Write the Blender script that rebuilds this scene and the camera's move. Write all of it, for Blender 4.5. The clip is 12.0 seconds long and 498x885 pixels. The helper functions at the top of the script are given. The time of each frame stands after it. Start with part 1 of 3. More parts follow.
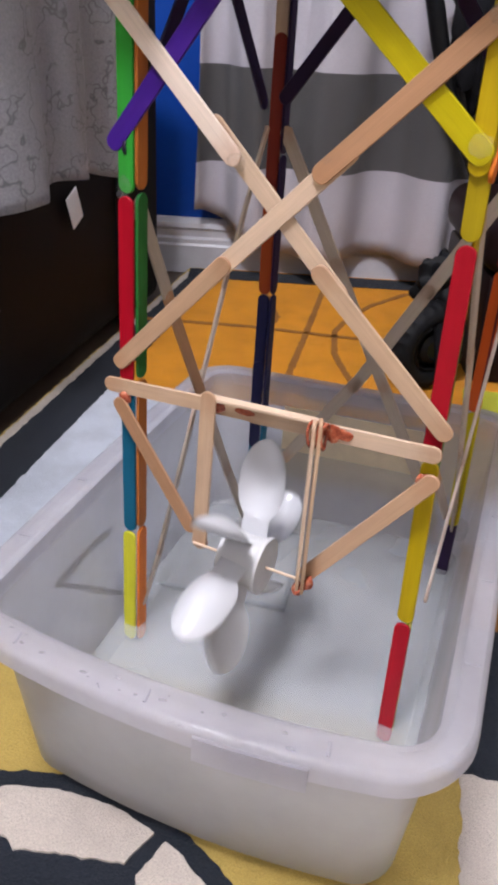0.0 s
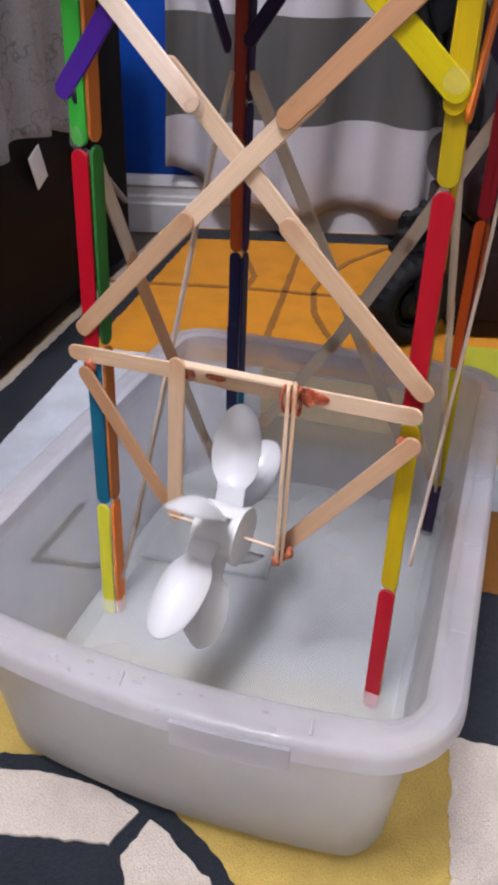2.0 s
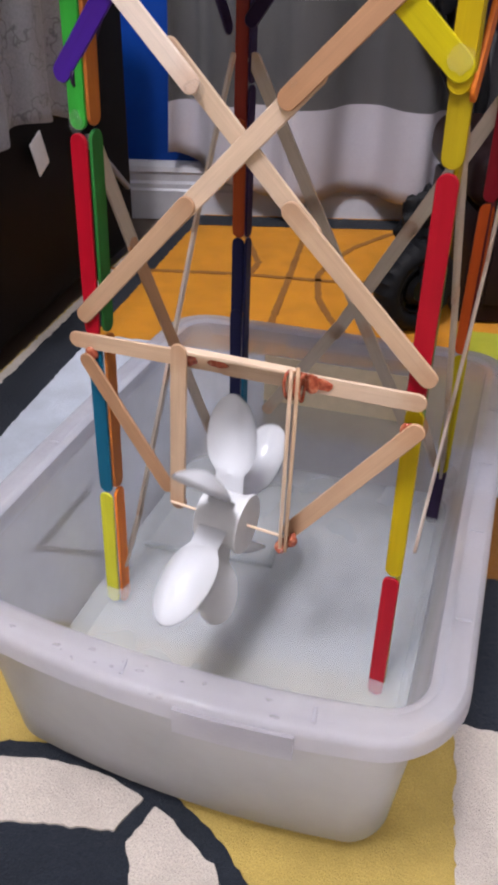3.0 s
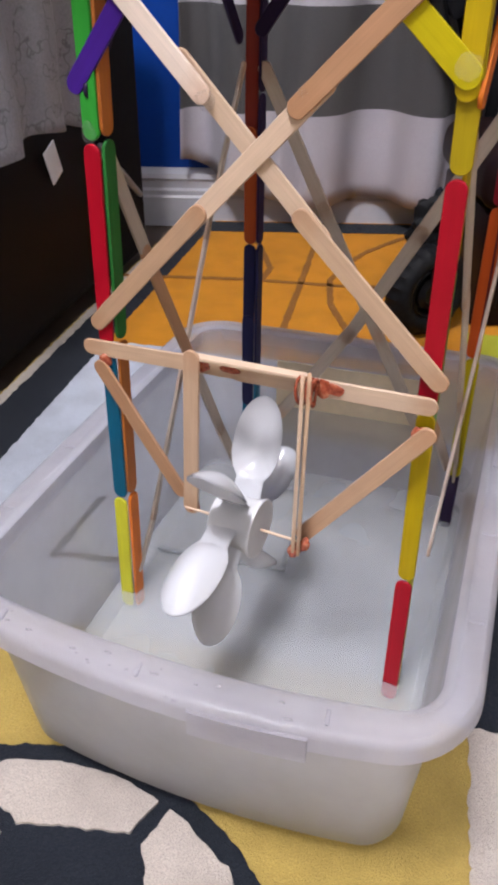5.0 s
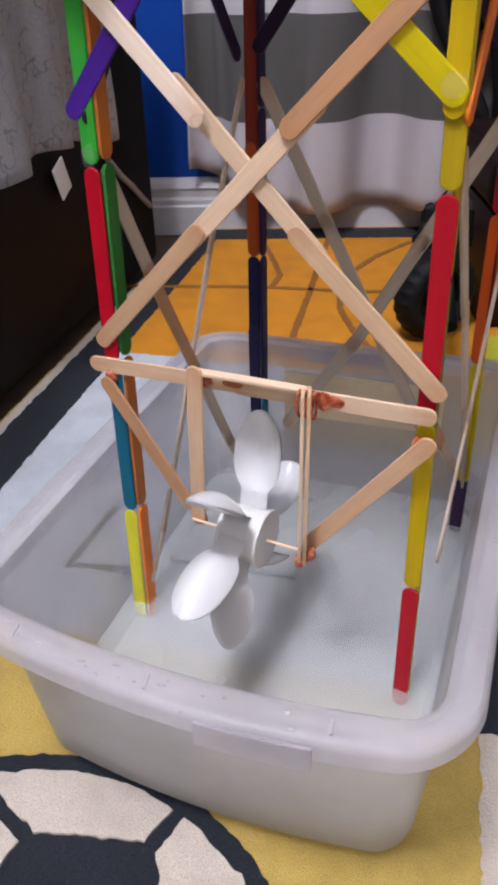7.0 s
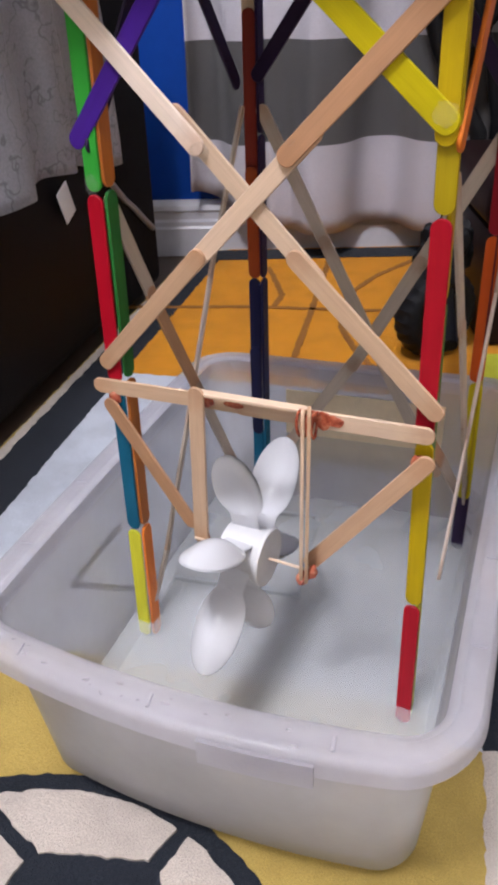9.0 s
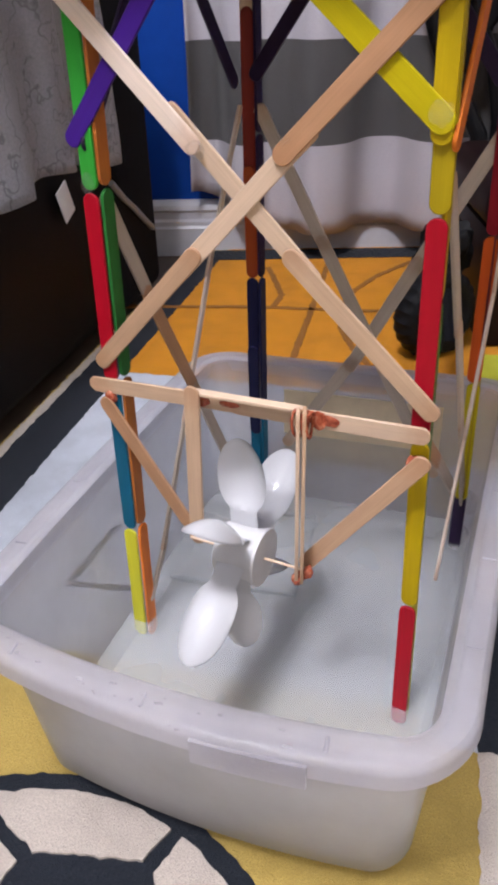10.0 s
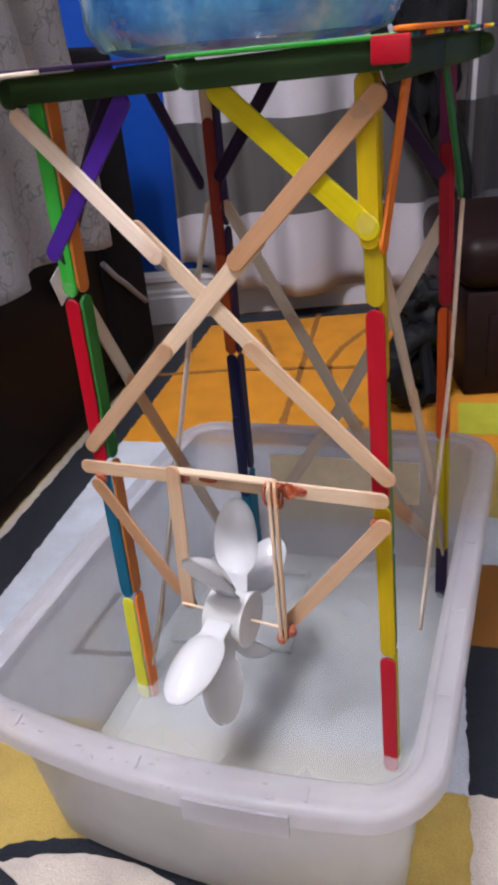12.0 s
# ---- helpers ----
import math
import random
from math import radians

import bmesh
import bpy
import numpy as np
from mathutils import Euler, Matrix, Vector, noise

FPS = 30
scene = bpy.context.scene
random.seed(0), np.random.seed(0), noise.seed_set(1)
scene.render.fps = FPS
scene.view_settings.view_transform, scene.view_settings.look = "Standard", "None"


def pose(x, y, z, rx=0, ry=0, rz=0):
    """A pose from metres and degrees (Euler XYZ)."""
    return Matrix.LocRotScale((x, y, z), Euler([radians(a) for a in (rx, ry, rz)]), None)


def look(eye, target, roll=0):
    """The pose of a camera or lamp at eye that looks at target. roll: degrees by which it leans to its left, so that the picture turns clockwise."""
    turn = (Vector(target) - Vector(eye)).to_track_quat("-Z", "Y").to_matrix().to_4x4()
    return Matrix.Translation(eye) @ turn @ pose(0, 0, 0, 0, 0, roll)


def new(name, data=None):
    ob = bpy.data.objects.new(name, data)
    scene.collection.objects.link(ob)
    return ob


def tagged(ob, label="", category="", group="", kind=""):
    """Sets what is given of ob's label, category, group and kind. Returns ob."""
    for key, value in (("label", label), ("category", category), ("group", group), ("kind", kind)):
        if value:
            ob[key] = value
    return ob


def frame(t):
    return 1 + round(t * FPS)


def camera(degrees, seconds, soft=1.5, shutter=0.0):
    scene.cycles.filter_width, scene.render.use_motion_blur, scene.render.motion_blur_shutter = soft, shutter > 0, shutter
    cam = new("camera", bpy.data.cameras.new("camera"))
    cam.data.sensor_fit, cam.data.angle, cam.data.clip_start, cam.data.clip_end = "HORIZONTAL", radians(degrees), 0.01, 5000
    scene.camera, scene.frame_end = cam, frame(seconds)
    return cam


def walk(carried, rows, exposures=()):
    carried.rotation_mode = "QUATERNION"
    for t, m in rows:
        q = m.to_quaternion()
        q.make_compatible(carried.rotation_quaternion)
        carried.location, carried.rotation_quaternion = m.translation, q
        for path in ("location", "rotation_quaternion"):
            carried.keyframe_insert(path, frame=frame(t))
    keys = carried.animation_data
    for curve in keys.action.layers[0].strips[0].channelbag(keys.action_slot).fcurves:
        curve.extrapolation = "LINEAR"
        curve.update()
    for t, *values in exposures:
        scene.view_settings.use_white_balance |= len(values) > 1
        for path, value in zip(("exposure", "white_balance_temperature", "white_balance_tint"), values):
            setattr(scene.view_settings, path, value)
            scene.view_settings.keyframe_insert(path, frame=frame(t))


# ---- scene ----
cam = camera(36.7, 12.0, 3.8, 0.5)
PATH = [
    (0, (-0.096, 0.067, 0.441), (0.257, 1.77, -0.548), 3.5),
    (0.5, (-0.096, 0.071, 0.437), (0.28, 1.766, -0.557), 4.3),
    (1, (-0.086, 0.081, 0.435), (0.288, 1.729, -0.636), 2.2),
    (1.5, (-0.086, 0.082, 0.434), (0.301, 1.729, -0.632), 2.4),
    (2, (-0.085, 0.084, 0.434), (0.297, 1.726, -0.641), 2.3),
    (2.5, (-0.085, 0.084, 0.432), (0.299, 1.721, -0.65), 2.4),
    (3, (-0.083, 0.086, 0.432), (0.282, 1.714, -0.671), 1.8),
    (5, (-0.083, 0.083, 0.434), (0.248, 1.725, -0.659), 0.8),
    (5.5, (-0.076, 0.073, 0.446), (0.234, 1.75, -0.599), -1.2),
    (6, (-0.076, 0.076, 0.444), (0.225, 1.743, -0.62), -1.1),
    (6.5, (-0.075, 0.078, 0.442), (0.202, 1.736, -0.641), -1.5),
    (7, (-0.075, 0.079, 0.442), (0.207, 1.735, -0.644), -1.4),
    (7.2, (-0.075, 0.078, 0.442), (0.217, 1.741, -0.63), -1.4),
    (9, (-0.074, 0.074, 0.446), (0.202, 1.757, -0.599), -2.0),
    (9.5, (-0.072, 0.073, 0.446), (0.199, 1.757, -0.599), -1.8),
    (10, (-0.071, 0.074, 0.445), (0.203, 1.758, -0.599), -1.8),
    (10.5, (-0.069, 0.076, 0.446), (0.212, 1.754, -0.605), -1.9),
    (11, (-0.051, 0.054, 0.464), (0.247, 1.789, -0.485), -5.7),
    (11.5, (-0.044, 0.047, 0.479), (0.17, 1.809, -0.443), -6.9),
    (12, (-0.053, 0.044, 0.475), (0.208, 1.797, -0.453), -5.7),
]
walk(cam, [(t, look(eye, target, roll)) for t, eye, target, roll in PATH])

# ---- world, light ----
world = bpy.data.worlds.new("world")
scene.world = world
world.use_nodes = True
world.node_tree.nodes["Background"].inputs["Color"].default_value = (0.95, 0.95, 1.0, 1)
world.node_tree.nodes["Background"].inputs["Strength"].default_value = 0.12


def bulb_lamp(name, at, radius, power, colour):
    data = bpy.data.lights.new(name, "POINT")
    data.shadow_soft_size, data.energy, data.color = radius, power, colour
    ob = new(name, data)
    ob.location = at
    return ob


LAMP = (-0.55, -0.15)
BULBS = [(LAMP[0] + dx, LAMP[1] + dy, 2.16) for dx in (-0.10, 0.10) for dy in (-0.10, 0.10)]
for at in BULBS:
    bulb_lamp("bulb_light", at, 0.07, 43.0, (0.93, 0.918, 1.0))
scene.view_settings.exposure = 0.0


# ---- materials ----
def shader(name):
    m = bpy.data.materials.new(name)
    m.use_nodes = True
    t = m.node_tree
    return m, t, t.nodes["Principled BSDF"]


def link(t, a, b):
    t.links.new(a, b)


def noise_tex(t, scale, detail=4.0, stretch=None, rough=0.6):
    co = t.nodes.new("ShaderNodeTexCoord")
    n = t.nodes.new("ShaderNodeTexNoise")
    n.inputs["Scale"].default_value, n.inputs["Detail"].default_value, n.inputs["Roughness"].default_value = scale, detail, rough
    if stretch:
        mp = t.nodes.new("ShaderNodeMapping")
        mp.inputs["Scale"].default_value = stretch
        link(t, co.outputs["Object"], mp.inputs["Vector"])
        link(t, mp.outputs["Vector"], n.inputs["Vector"])
    else:
        link(t, co.outputs["Object"], n.inputs["Vector"])
    return n.outputs["Fac"]


def ramp(t, fac, stops):
    r = t.nodes.new("ShaderNodeValToRGB")
    els = r.color_ramp.elements
    els[0].position, els[0].color = stops[0][0], (*stops[0][1], 1)
    els[1].position, els[1].color = stops[-1][0], (*stops[-1][1], 1)
    for p, c in stops[1:-1]:
        els.new(p).color = (*c, 1)
    link(t, fac, r.inputs["Fac"])
    return r.outputs["Color"]


def mixed(t, a, b, fac, mode="MIX"):
    m = t.nodes.new("ShaderNodeMix")
    m.data_type, m.blend_type = "RGBA", mode
    for slot, v in ((6, a), (7, b), (0, fac)):
        if isinstance(v, (int, float)):
            m.inputs[slot].default_value = v
        elif isinstance(v, tuple):
            m.inputs[slot].default_value = (*v, 1)
        else:
            link(t, v, m.inputs[slot])
    return m.outputs[2]


def bump(t, p, height, strength=0.3, distance=0.001):
    b = t.nodes.new("ShaderNodeBump")
    b.inputs["Strength"].default_value, b.inputs["Distance"].default_value = strength, distance
    link(t, height, b.inputs["Height"])
    link(t, b.outputs["Normal"], p.inputs["Normal"])


def shade(c, k):
    return tuple(min(1.0, v * k) for v in c)


def plain(name, colour, rough=0.6, grain=60.0, vary=0.15, metal=0.0, relief=0.2, dist=0.0006):
    m, t, p = shader(name)
    fine, broad = noise_tex(t, grain, 5), noise_tex(t, grain / 9, 3)
    col = ramp(t, fine, [(0.3, shade(colour, 1 - vary)), (0.7, shade(colour, 1 + vary))])
    col = mixed(t, col, shade(colour, 1 - 1.6 * vary), ramp(t, broad, [(0.45, (0, 0, 0)), (0.75, (0.5, 0.5, 0.5))]))
    link(t, col, p.inputs["Base Color"])
    p.inputs["Roughness"].default_value, p.inputs["Metallic"].default_value = rough, metal
    bump(t, p, fine, relief, dist)
    return m


def wood(name, colour, rough=0.62, grain=0.12, painted=False):
    """Craft stick: grain runs along the stick's own x; each stick differs a little."""
    m, t, p = shader(name)
    fibre = noise_tex(t, 900, 5, (0.03, 1, 1))
    broad = noise_tex(t, 90, 3, (0.25, 1, 1))
    info = t.nodes.new("ShaderNodeObjectInfo")
    k = grain * (0.3 if painted else 1)
    col = ramp(t, fibre, [(0.3, shade(colour, 1 - k)), (0.7, shade(colour, 1 + k * 0.6))])
    col = mixed(t, col, shade(colour, 0.80 if painted else 0.82), ramp(t, broad, [(0.42, (0, 0, 0)), (0.8, (0.8, 0.8, 0.8))]))
    if not painted:
        co = t.nodes.new("ShaderNodeTexCoord")
        sep = t.nodes.new("ShaderNodeSeparateXYZ")
        link(t, co.outputs["Object"], sep.inputs[0])
        ends = t.nodes.new("ShaderNodeMath")
        ends.operation = "ABSOLUTE"
        link(t, sep.outputs["X"], ends.inputs[0])
        wet = t.nodes.new("ShaderNodeMath")
        wet.operation, wet.inputs[1].default_value = "MULTIPLY_ADD", 0.016
        link(t, noise_tex(t, 160, 3), wet.inputs[0])
        link(t, ends.outputs[0], wet.inputs[2])
        soak = t.nodes.new("ShaderNodeMapRange")
        soak.inputs["From Min"].default_value, soak.inputs["From Max"].default_value = 0.046, 0.060
        link(t, wet.outputs[0], soak.inputs["Value"])
        col = mixed(t, col, (0.40, 0.20, 0.10), mixed(t, (0, 0, 0), (0.42, 0.42, 0.42), soak.outputs["Result"]))
    tone = ramp(t, info.outputs["Random"], [(0.0, (0.86, 0.84, 0.82)), (1.0, (1.08, 1.06, 1.04))])
    col = mixed(t, col, tone, 1.0, "MULTIPLY")
    link(t, col, p.inputs["Base Color"])
    p.inputs["Roughness"].default_value = rough
    p.inputs["Specular IOR Level"].default_value = 0.22 if painted else 0.35
    bump(t, p, fibre, 0.35, 0.0004)
    return m


NATURAL = wood("natural_wood", (0.55, 0.385, 0.26))
WHITE_STICK = wood("bleached_wood", (0.72, 0.61, 0.53))
HONEY = wood("honey_wood", (0.50, 0.325, 0.205))
PALE = wood("pale_wood", (0.66, 0.50, 0.37))
TAN = wood("stained_wood", (0.46, 0.255, 0.14))
GREYWOOD = wood("wet_grey_wood", (0.50, 0.43, 0.36))
PAINT = {
    "green": (0.03, 0.30, 0.035), "dark_green": (0.02, 0.15, 0.03), "forest": (0.022, 0.052, 0.018),
    "red": (0.37, 0.003, 0.016), "crimson": (0.30, 0.006, 0.02), "maroon": (0.14, 0.016, 0.018),
    "rust": (0.32, 0.055, 0.012), "orange": (0.72, 0.19, 0.02), "brown_orange": (0.46, 0.15, 0.03),
    "teal": (0.005, 0.12, 0.22), "navy": (0.012, 0.014, 0.06), "purple": (0.055, 0.014, 0.25),
    "dark_purple": (0.022, 0.010, 0.045), "yellow": (0.47, 0.34, 0.003), "olive_yellow": (0.36, 0.27, 0.006),
    "lime": (0.62, 0.62, 0.04), "bright_yellow": (0.53, 0.45, 0.003), "blue": (0.02, 0.08, 0.4), "plum": (0.16, 0.02, 0.1), "brick": (0.20, 0.026, 0.016), "vermilion": (0.56, 0.085, 0.008),
}
PAINTED = {k: wood(k + "_stain", c, 0.45, 0.3, True) for k, c in PAINT.items()}


def glue_material():
    m, t, p = shader("hot_glue_red_residue")
    f = noise_tex(t, 260, 4)
    link(t, ramp(t, f, [(0.35, (0.20, 0.03, 0.015)), (0.55, (0.42, 0.10, 0.05)), (0.75, (0.58, 0.27, 0.16))]), p.inputs["Base Color"])
    p.inputs["Roughness"].default_value = 0.18
    bump(t, p, f, 0.5, 0.001)
    return m


GLUE = glue_material()


def clear_glue_material():
    m, t, p = shader("clear_glue")
    p.inputs["Base Color"].default_value = (0.5, 0.5, 0.46, 1)
    p.inputs["Roughness"].default_value = 0.08
    p.inputs["Alpha"].default_value = 0.07
    bump(t, p, noise_tex(t, 300, 3), 0.4, 0.001)
    return m


CLEAR_GLUE = clear_glue_material()


def bin_material(name, clearness, rough, relief, low, high):
    """Frosted polypropylene: lets light through softly, with a waxy gloss."""
    m, t, p = shader(name)
    out = t.nodes["Material Output"]
    cloud = noise_tex(t, 14, 4)
    fine = noise_tex(t, 500, 2)
    col = ramp(t, cloud, [(0.3, low), (0.7, high)])
    link(t, col, p.inputs["Base Color"])
    p.inputs["Roughness"].default_value = rough
    bump(t, p, noise_tex(t, 90, 4), relief, 0.0018)
    tr = t.nodes.new("ShaderNodeBsdfTranslucent")
    link(t, col, tr.inputs["Color"])
    clear = t.nodes.new("ShaderNodeBsdfTransparent")
    clear.inputs["Color"].default_value = (0.95, 0.95, 0.98, 1)
    a, b = t.nodes.new("ShaderNodeMixShader"), t.nodes.new("ShaderNodeMixShader")
    a.inputs[0].default_value = 0.5
    link(t, p.outputs[0], a.inputs[1])
    link(t, tr.outputs[0], a.inputs[2])
    b.inputs[0].default_value = clearness
    link(t, a.outputs[0], b.inputs[1])
    link(t, clear.outputs[0], b.inputs[2])
    link(t, b.outputs[0], out.inputs["Surface"])
    return m


BIN = bin_material("frosted_plastic_wall", 0.56, 0.22, 0.10, (0.68, 0.67, 0.645), (0.80, 0.79, 0.77))
# dark grey holds the moulded square's edge shade; also the strap's own grey
SHADED_RIDGE_AND_STRAP = plain("shaded_ridge_and_strap_grey", (0.24, 0.25, 0.27), 0.4, 60, 0.1)
BIN_RIM = bin_material("frosted_plastic_rim", 0.46, 0.07, 0.8, (0.61, 0.60, 0.64), (0.73, 0.72, 0.76))


def water_material():
    m, t, p = shader("cloudy_water")
    cloud = noise_tex(t, 11, 1.5)
    ripple = noise_tex(t, 45, 1.5)
    link(t, ramp(t, cloud, [(0.30, (0.66, 0.71, 0.74)), (0.72, (0.88, 0.92, 0.94))]), p.inputs["Base Color"])
    p.inputs["Roughness"].default_value = 0.04
    p.inputs["IOR"].default_value = 1.33
    p.inputs["Alpha"].default_value = 0.29
    bump(t, p, ripple, 0.35, 0.002)
    return m


WATER = water_material()


def spoon_material():
    m, t, p = shader("white_spoon_plastic")
    p.inputs["Base Color"].default_value = (0.58, 0.59, 0.62, 1)
    p.inputs["Roughness"].default_value = 0.09
    p.inputs["Subsurface Weight"].default_value = 0.25
    p.inputs["Subsurface Radius"].default_value = (0.004, 0.004, 0.004)
    p.inputs["Subsurface Scale"].default_value = 1.0
    bump(t, p, noise_tex(t, 120, 2), 0.08, 0.0005)
    return m


SPOON = spoon_material()
FOAM = plain("white_cap", (0.60, 0.60, 0.61), 0.5, 90, 0.05)


def pile(name, colour, vary=0.22):
    m, t, p = shader(name)
    fine, tuft, broad = noise_tex(t, 900, 4), noise_tex(t, 260, 3), noise_tex(t, 22, 4)
    col = ramp(t, fine, [(0.3, shade(colour, 1 - vary)), (0.72, shade(colour, 1 + vary))])
    col = mixed(t, col, shade(colour, 0.72), ramp(t, broad, [(0.4, (0, 0, 0)), (0.72, (0.75, 0.75, 0.75))]))
    link(t, col, p.inputs["Base Color"])
    p.inputs["Roughness"].default_value = 0.95
    p.inputs["Specular IOR Level"].default_value = 0.1
    p.inputs["Sheen Weight"].default_value = 0.06
    bump(t, p, mixed(t, fine, tuft, 0.5), 0.9, 0.004)
    return m


MUSTARD = pile("mustard_pile", (0.52, 0.37, 0.10))
ORANGE_PILE = pile("orange_pile", (0.66, 0.26, 0.010))
CHARCOAL = pile("charcoal_pile", (0.017, 0.021, 0.030), 0.35)
CREAM = pile("cream_pile", (0.59, 0.52, 0.455))
PALE_GREY = pile("pale_grey_pile", (0.56, 0.60, 0.67))
LIME_PILE = pile("lime_pile", (0.45, 0.45, 0.03))
GREY_LINE = pile("mid_grey_pile", (0.16, 0.17, 0.20))
RUST_PILE = pile("rust_pile", (0.30, 0.12, 0.02))

BLUE_WALL = plain("blue_wall_paint", (0.003, 0.043, 0.27), 0.5, 40, 0.06)
WALL_PAINT = plain("pale_wall_paint", (0.62, 0.60, 0.57), 0.7, 40, 0.05)
WHITE_TRIM = plain("white_gloss_paint", (0.50, 0.50, 0.54), 0.35, 50, 0.05)
CEILING = plain("ceiling_paint", (0.75, 0.74, 0.72), 0.8, 40, 0.03)
FLOOR = plain("dark_floor_boards", (0.10, 0.07, 0.05), 0.4, 12, 0.2)
LEATHER = plain("black_leather", (0.004, 0.002, 0.002), 0.6, 220, 0.3)
BLACK = plain("black_plastic", (0.007, 0.007, 0.008), 0.3, 150, 0.2)
RUBBER = plain("black_rubber", (0.006, 0.006, 0.007), 0.6, 200, 0.3)
BLACK_CLOTH = plain("black_cloth", (0.007, 0.007, 0.009), 0.9, 300, 0.3)
BROWN_WOOD = plain("dark_brown_wood", (0.012, 0.005, 0.005), 0.45, 18, 0.3)
for matte in (LEATHER, BLACK_CLOTH, BLUE_WALL, BLACK, RUBBER, BROWN_WOOD):
    matte.node_tree.nodes["Principled BSDF"].inputs["Specular IOR Level"].default_value = 0.14
TAG = plain("white_label_paper", (0.75, 0.75, 0.76), 0.7, 80, 0.04)
CARD = plain("brown_card", (0.68, 0.57, 0.40), 0.7, 80, 0.08)


def fabric(name, colour, stripes=(), thread=700.0):
    m, t, p = shader(name)
    fine = noise_tex(t, thread, 3)
    col = ramp(t, fine, [(0.3, shade(colour, 0.85)), (0.7, shade(colour, 1.1))])
    if stripes:
        co = t.nodes.new("ShaderNodeTexCoord")
        sep = t.nodes.new("ShaderNodeSeparateXYZ")
        link(t, co.outputs["Object"], sep.inputs[0])
        r = t.nodes.new("ShaderNodeValToRGB")
        r.color_ramp.interpolation = "CONSTANT"
        mul = t.nodes.new("ShaderNodeMath")
        mul.operation, mul.inputs[1].default_value = "MULTIPLY", 0.5
        link(t, sep.outputs["Z"], mul.inputs[0])
        link(t, mul.outputs[0], r.inputs["Fac"])
        els = r.color_ramp.elements
        els[0].position, els[0].color = 0, (*stripes[0][1], 1)
        els[1].position, els[1].color = stripes[1][0] * 0.5, (*stripes[1][1], 1)
        for z, c in stripes[2:]:
            els.new(z * 0.5).color = (*c, 1)
        col = mixed(t, r.outputs["Color"], ramp(t, fine, [(0.3, (0.88, 0.88, 0.88)), (0.7, (1.08, 1.08, 1.08))]), 1.0, "MULTIPLY")
    link(t, col, p.inputs["Base Color"])
    p.inputs["Roughness"].default_value = 0.9
    p.inputs["Sheen Weight"].default_value = 0.1
    bump(t, p, fine, 0.5, 0.001)
    return m


WHITE_CLOTH, GREY_CLOTH = (0.38, 0.365, 0.405), (0.062, 0.061, 0.063)
def striped(name, white, grey):
    return fabric(name, white, ((0, white), (0.207, grey), (0.363, white), (0.520, grey), (0.675, white), (0.835, grey)))


CURTAIN = striped("striped_curtain_cloth", WHITE_CLOTH, GREY_CLOTH)
# same stripes darkened: the right-hand stretch's shade is put into the cloth colours
SHADED_CURTAIN = striped("shaded_striped_curtain_cloth", (0.07, 0.07, 0.082), (0.014, 0.011, 0.016))


def blanket_material():
    m, t, p = shader("grey_printed_blanket")
    fine = noise_tex(t, 400, 3)
    co = t.nodes.new("ShaderNodeTexCoord")
    wv = t.nodes.new("ShaderNodeTexVoronoi")
    wv.feature, wv.inputs["Scale"].default_value = "DISTANCE_TO_EDGE", 16
    n = t.nodes.new("ShaderNodeTexNoise")
    n.inputs["Scale"].default_value = 30
    link(t, co.outputs["Object"], n.inputs["Vector"])
    warp = mixed(t, co.outputs["Object"], n.outputs["Color"], 0.12)
    link(t, warp, wv.inputs["Vector"])
    col = ramp(t, fine, [(0.3, (0.185, 0.18, 0.20)), (0.7, (0.26, 0.255, 0.275))])
    col = mixed(t, (0.10, 0.098, 0.11), col, ramp(t, wv.outputs["Distance"], [(0.0, (0, 0, 0)), (0.035, (1, 1, 1))]))
    link(t, col, p.inputs["Base Color"])
    p.inputs["Roughness"].default_value = 0.85
    p.inputs["Sheen Weight"].default_value = 0.2
    bump(t, p, fine, 0.4, 0.001)
    return m


BLANKET = blanket_material()


def jug_material():
    m, t, p = shader("blue_tinted_plastic")
    f = noise_tex(t, 26, 4)
    link(t, ramp(t, f, [(0.35, (0.015, 0.10, 0.32)), (0.55, (0.08, 0.28, 0.55)), (0.75, (0.45, 0.6, 0.7))]), p.inputs["Base Color"])
    p.inputs["Roughness"].default_value = 0.08
    p.inputs["Alpha"].default_value = 0.72
    bump(t, p, noise_tex(t, 40, 3), 0.5, 0.004)
    return m


JUG = jug_material()


# ---- mesh helpers ----
def mesh_of(name, bm, material, smooth=True):
    me = bpy.data.meshes.new(name)
    bmesh.ops.recalc_face_normals(bm, faces=bm.faces)
    bm.to_mesh(me)
    bm.free()
    me.materials.append(material)
    if smooth:
        me.polygons.foreach_set("use_smooth", [True] * len(me.polygons))
        me.set_sharp_from_angle(angle=radians(40))
    return me


def part(name, bm, material, parent=None, label="", m=None, smooth=True):
    ob = new(name, mesh_of(name, bm, material, smooth))
    if parent is not None:
        ob.parent = parent
    if m is not None:
        ob.matrix_local = m
    if label:
        tagged(ob, label)
    return ob


def box(size, at=(0, 0, 0), bevel=0.0, segments=2, bm=None):
    bm = bm or bmesh.new()
    made = bmesh.ops.create_cube(bm, size=1.0, matrix=Matrix.Translation(at) @ Matrix.Diagonal((*size, 1)))
    if bevel:
        edges = list({e for v in made["verts"] for e in v.link_edges})
        bmesh.ops.bevel(bm, geom=edges, offset=bevel, segments=segments, affect="EDGES", profile=0.5)
    return bm


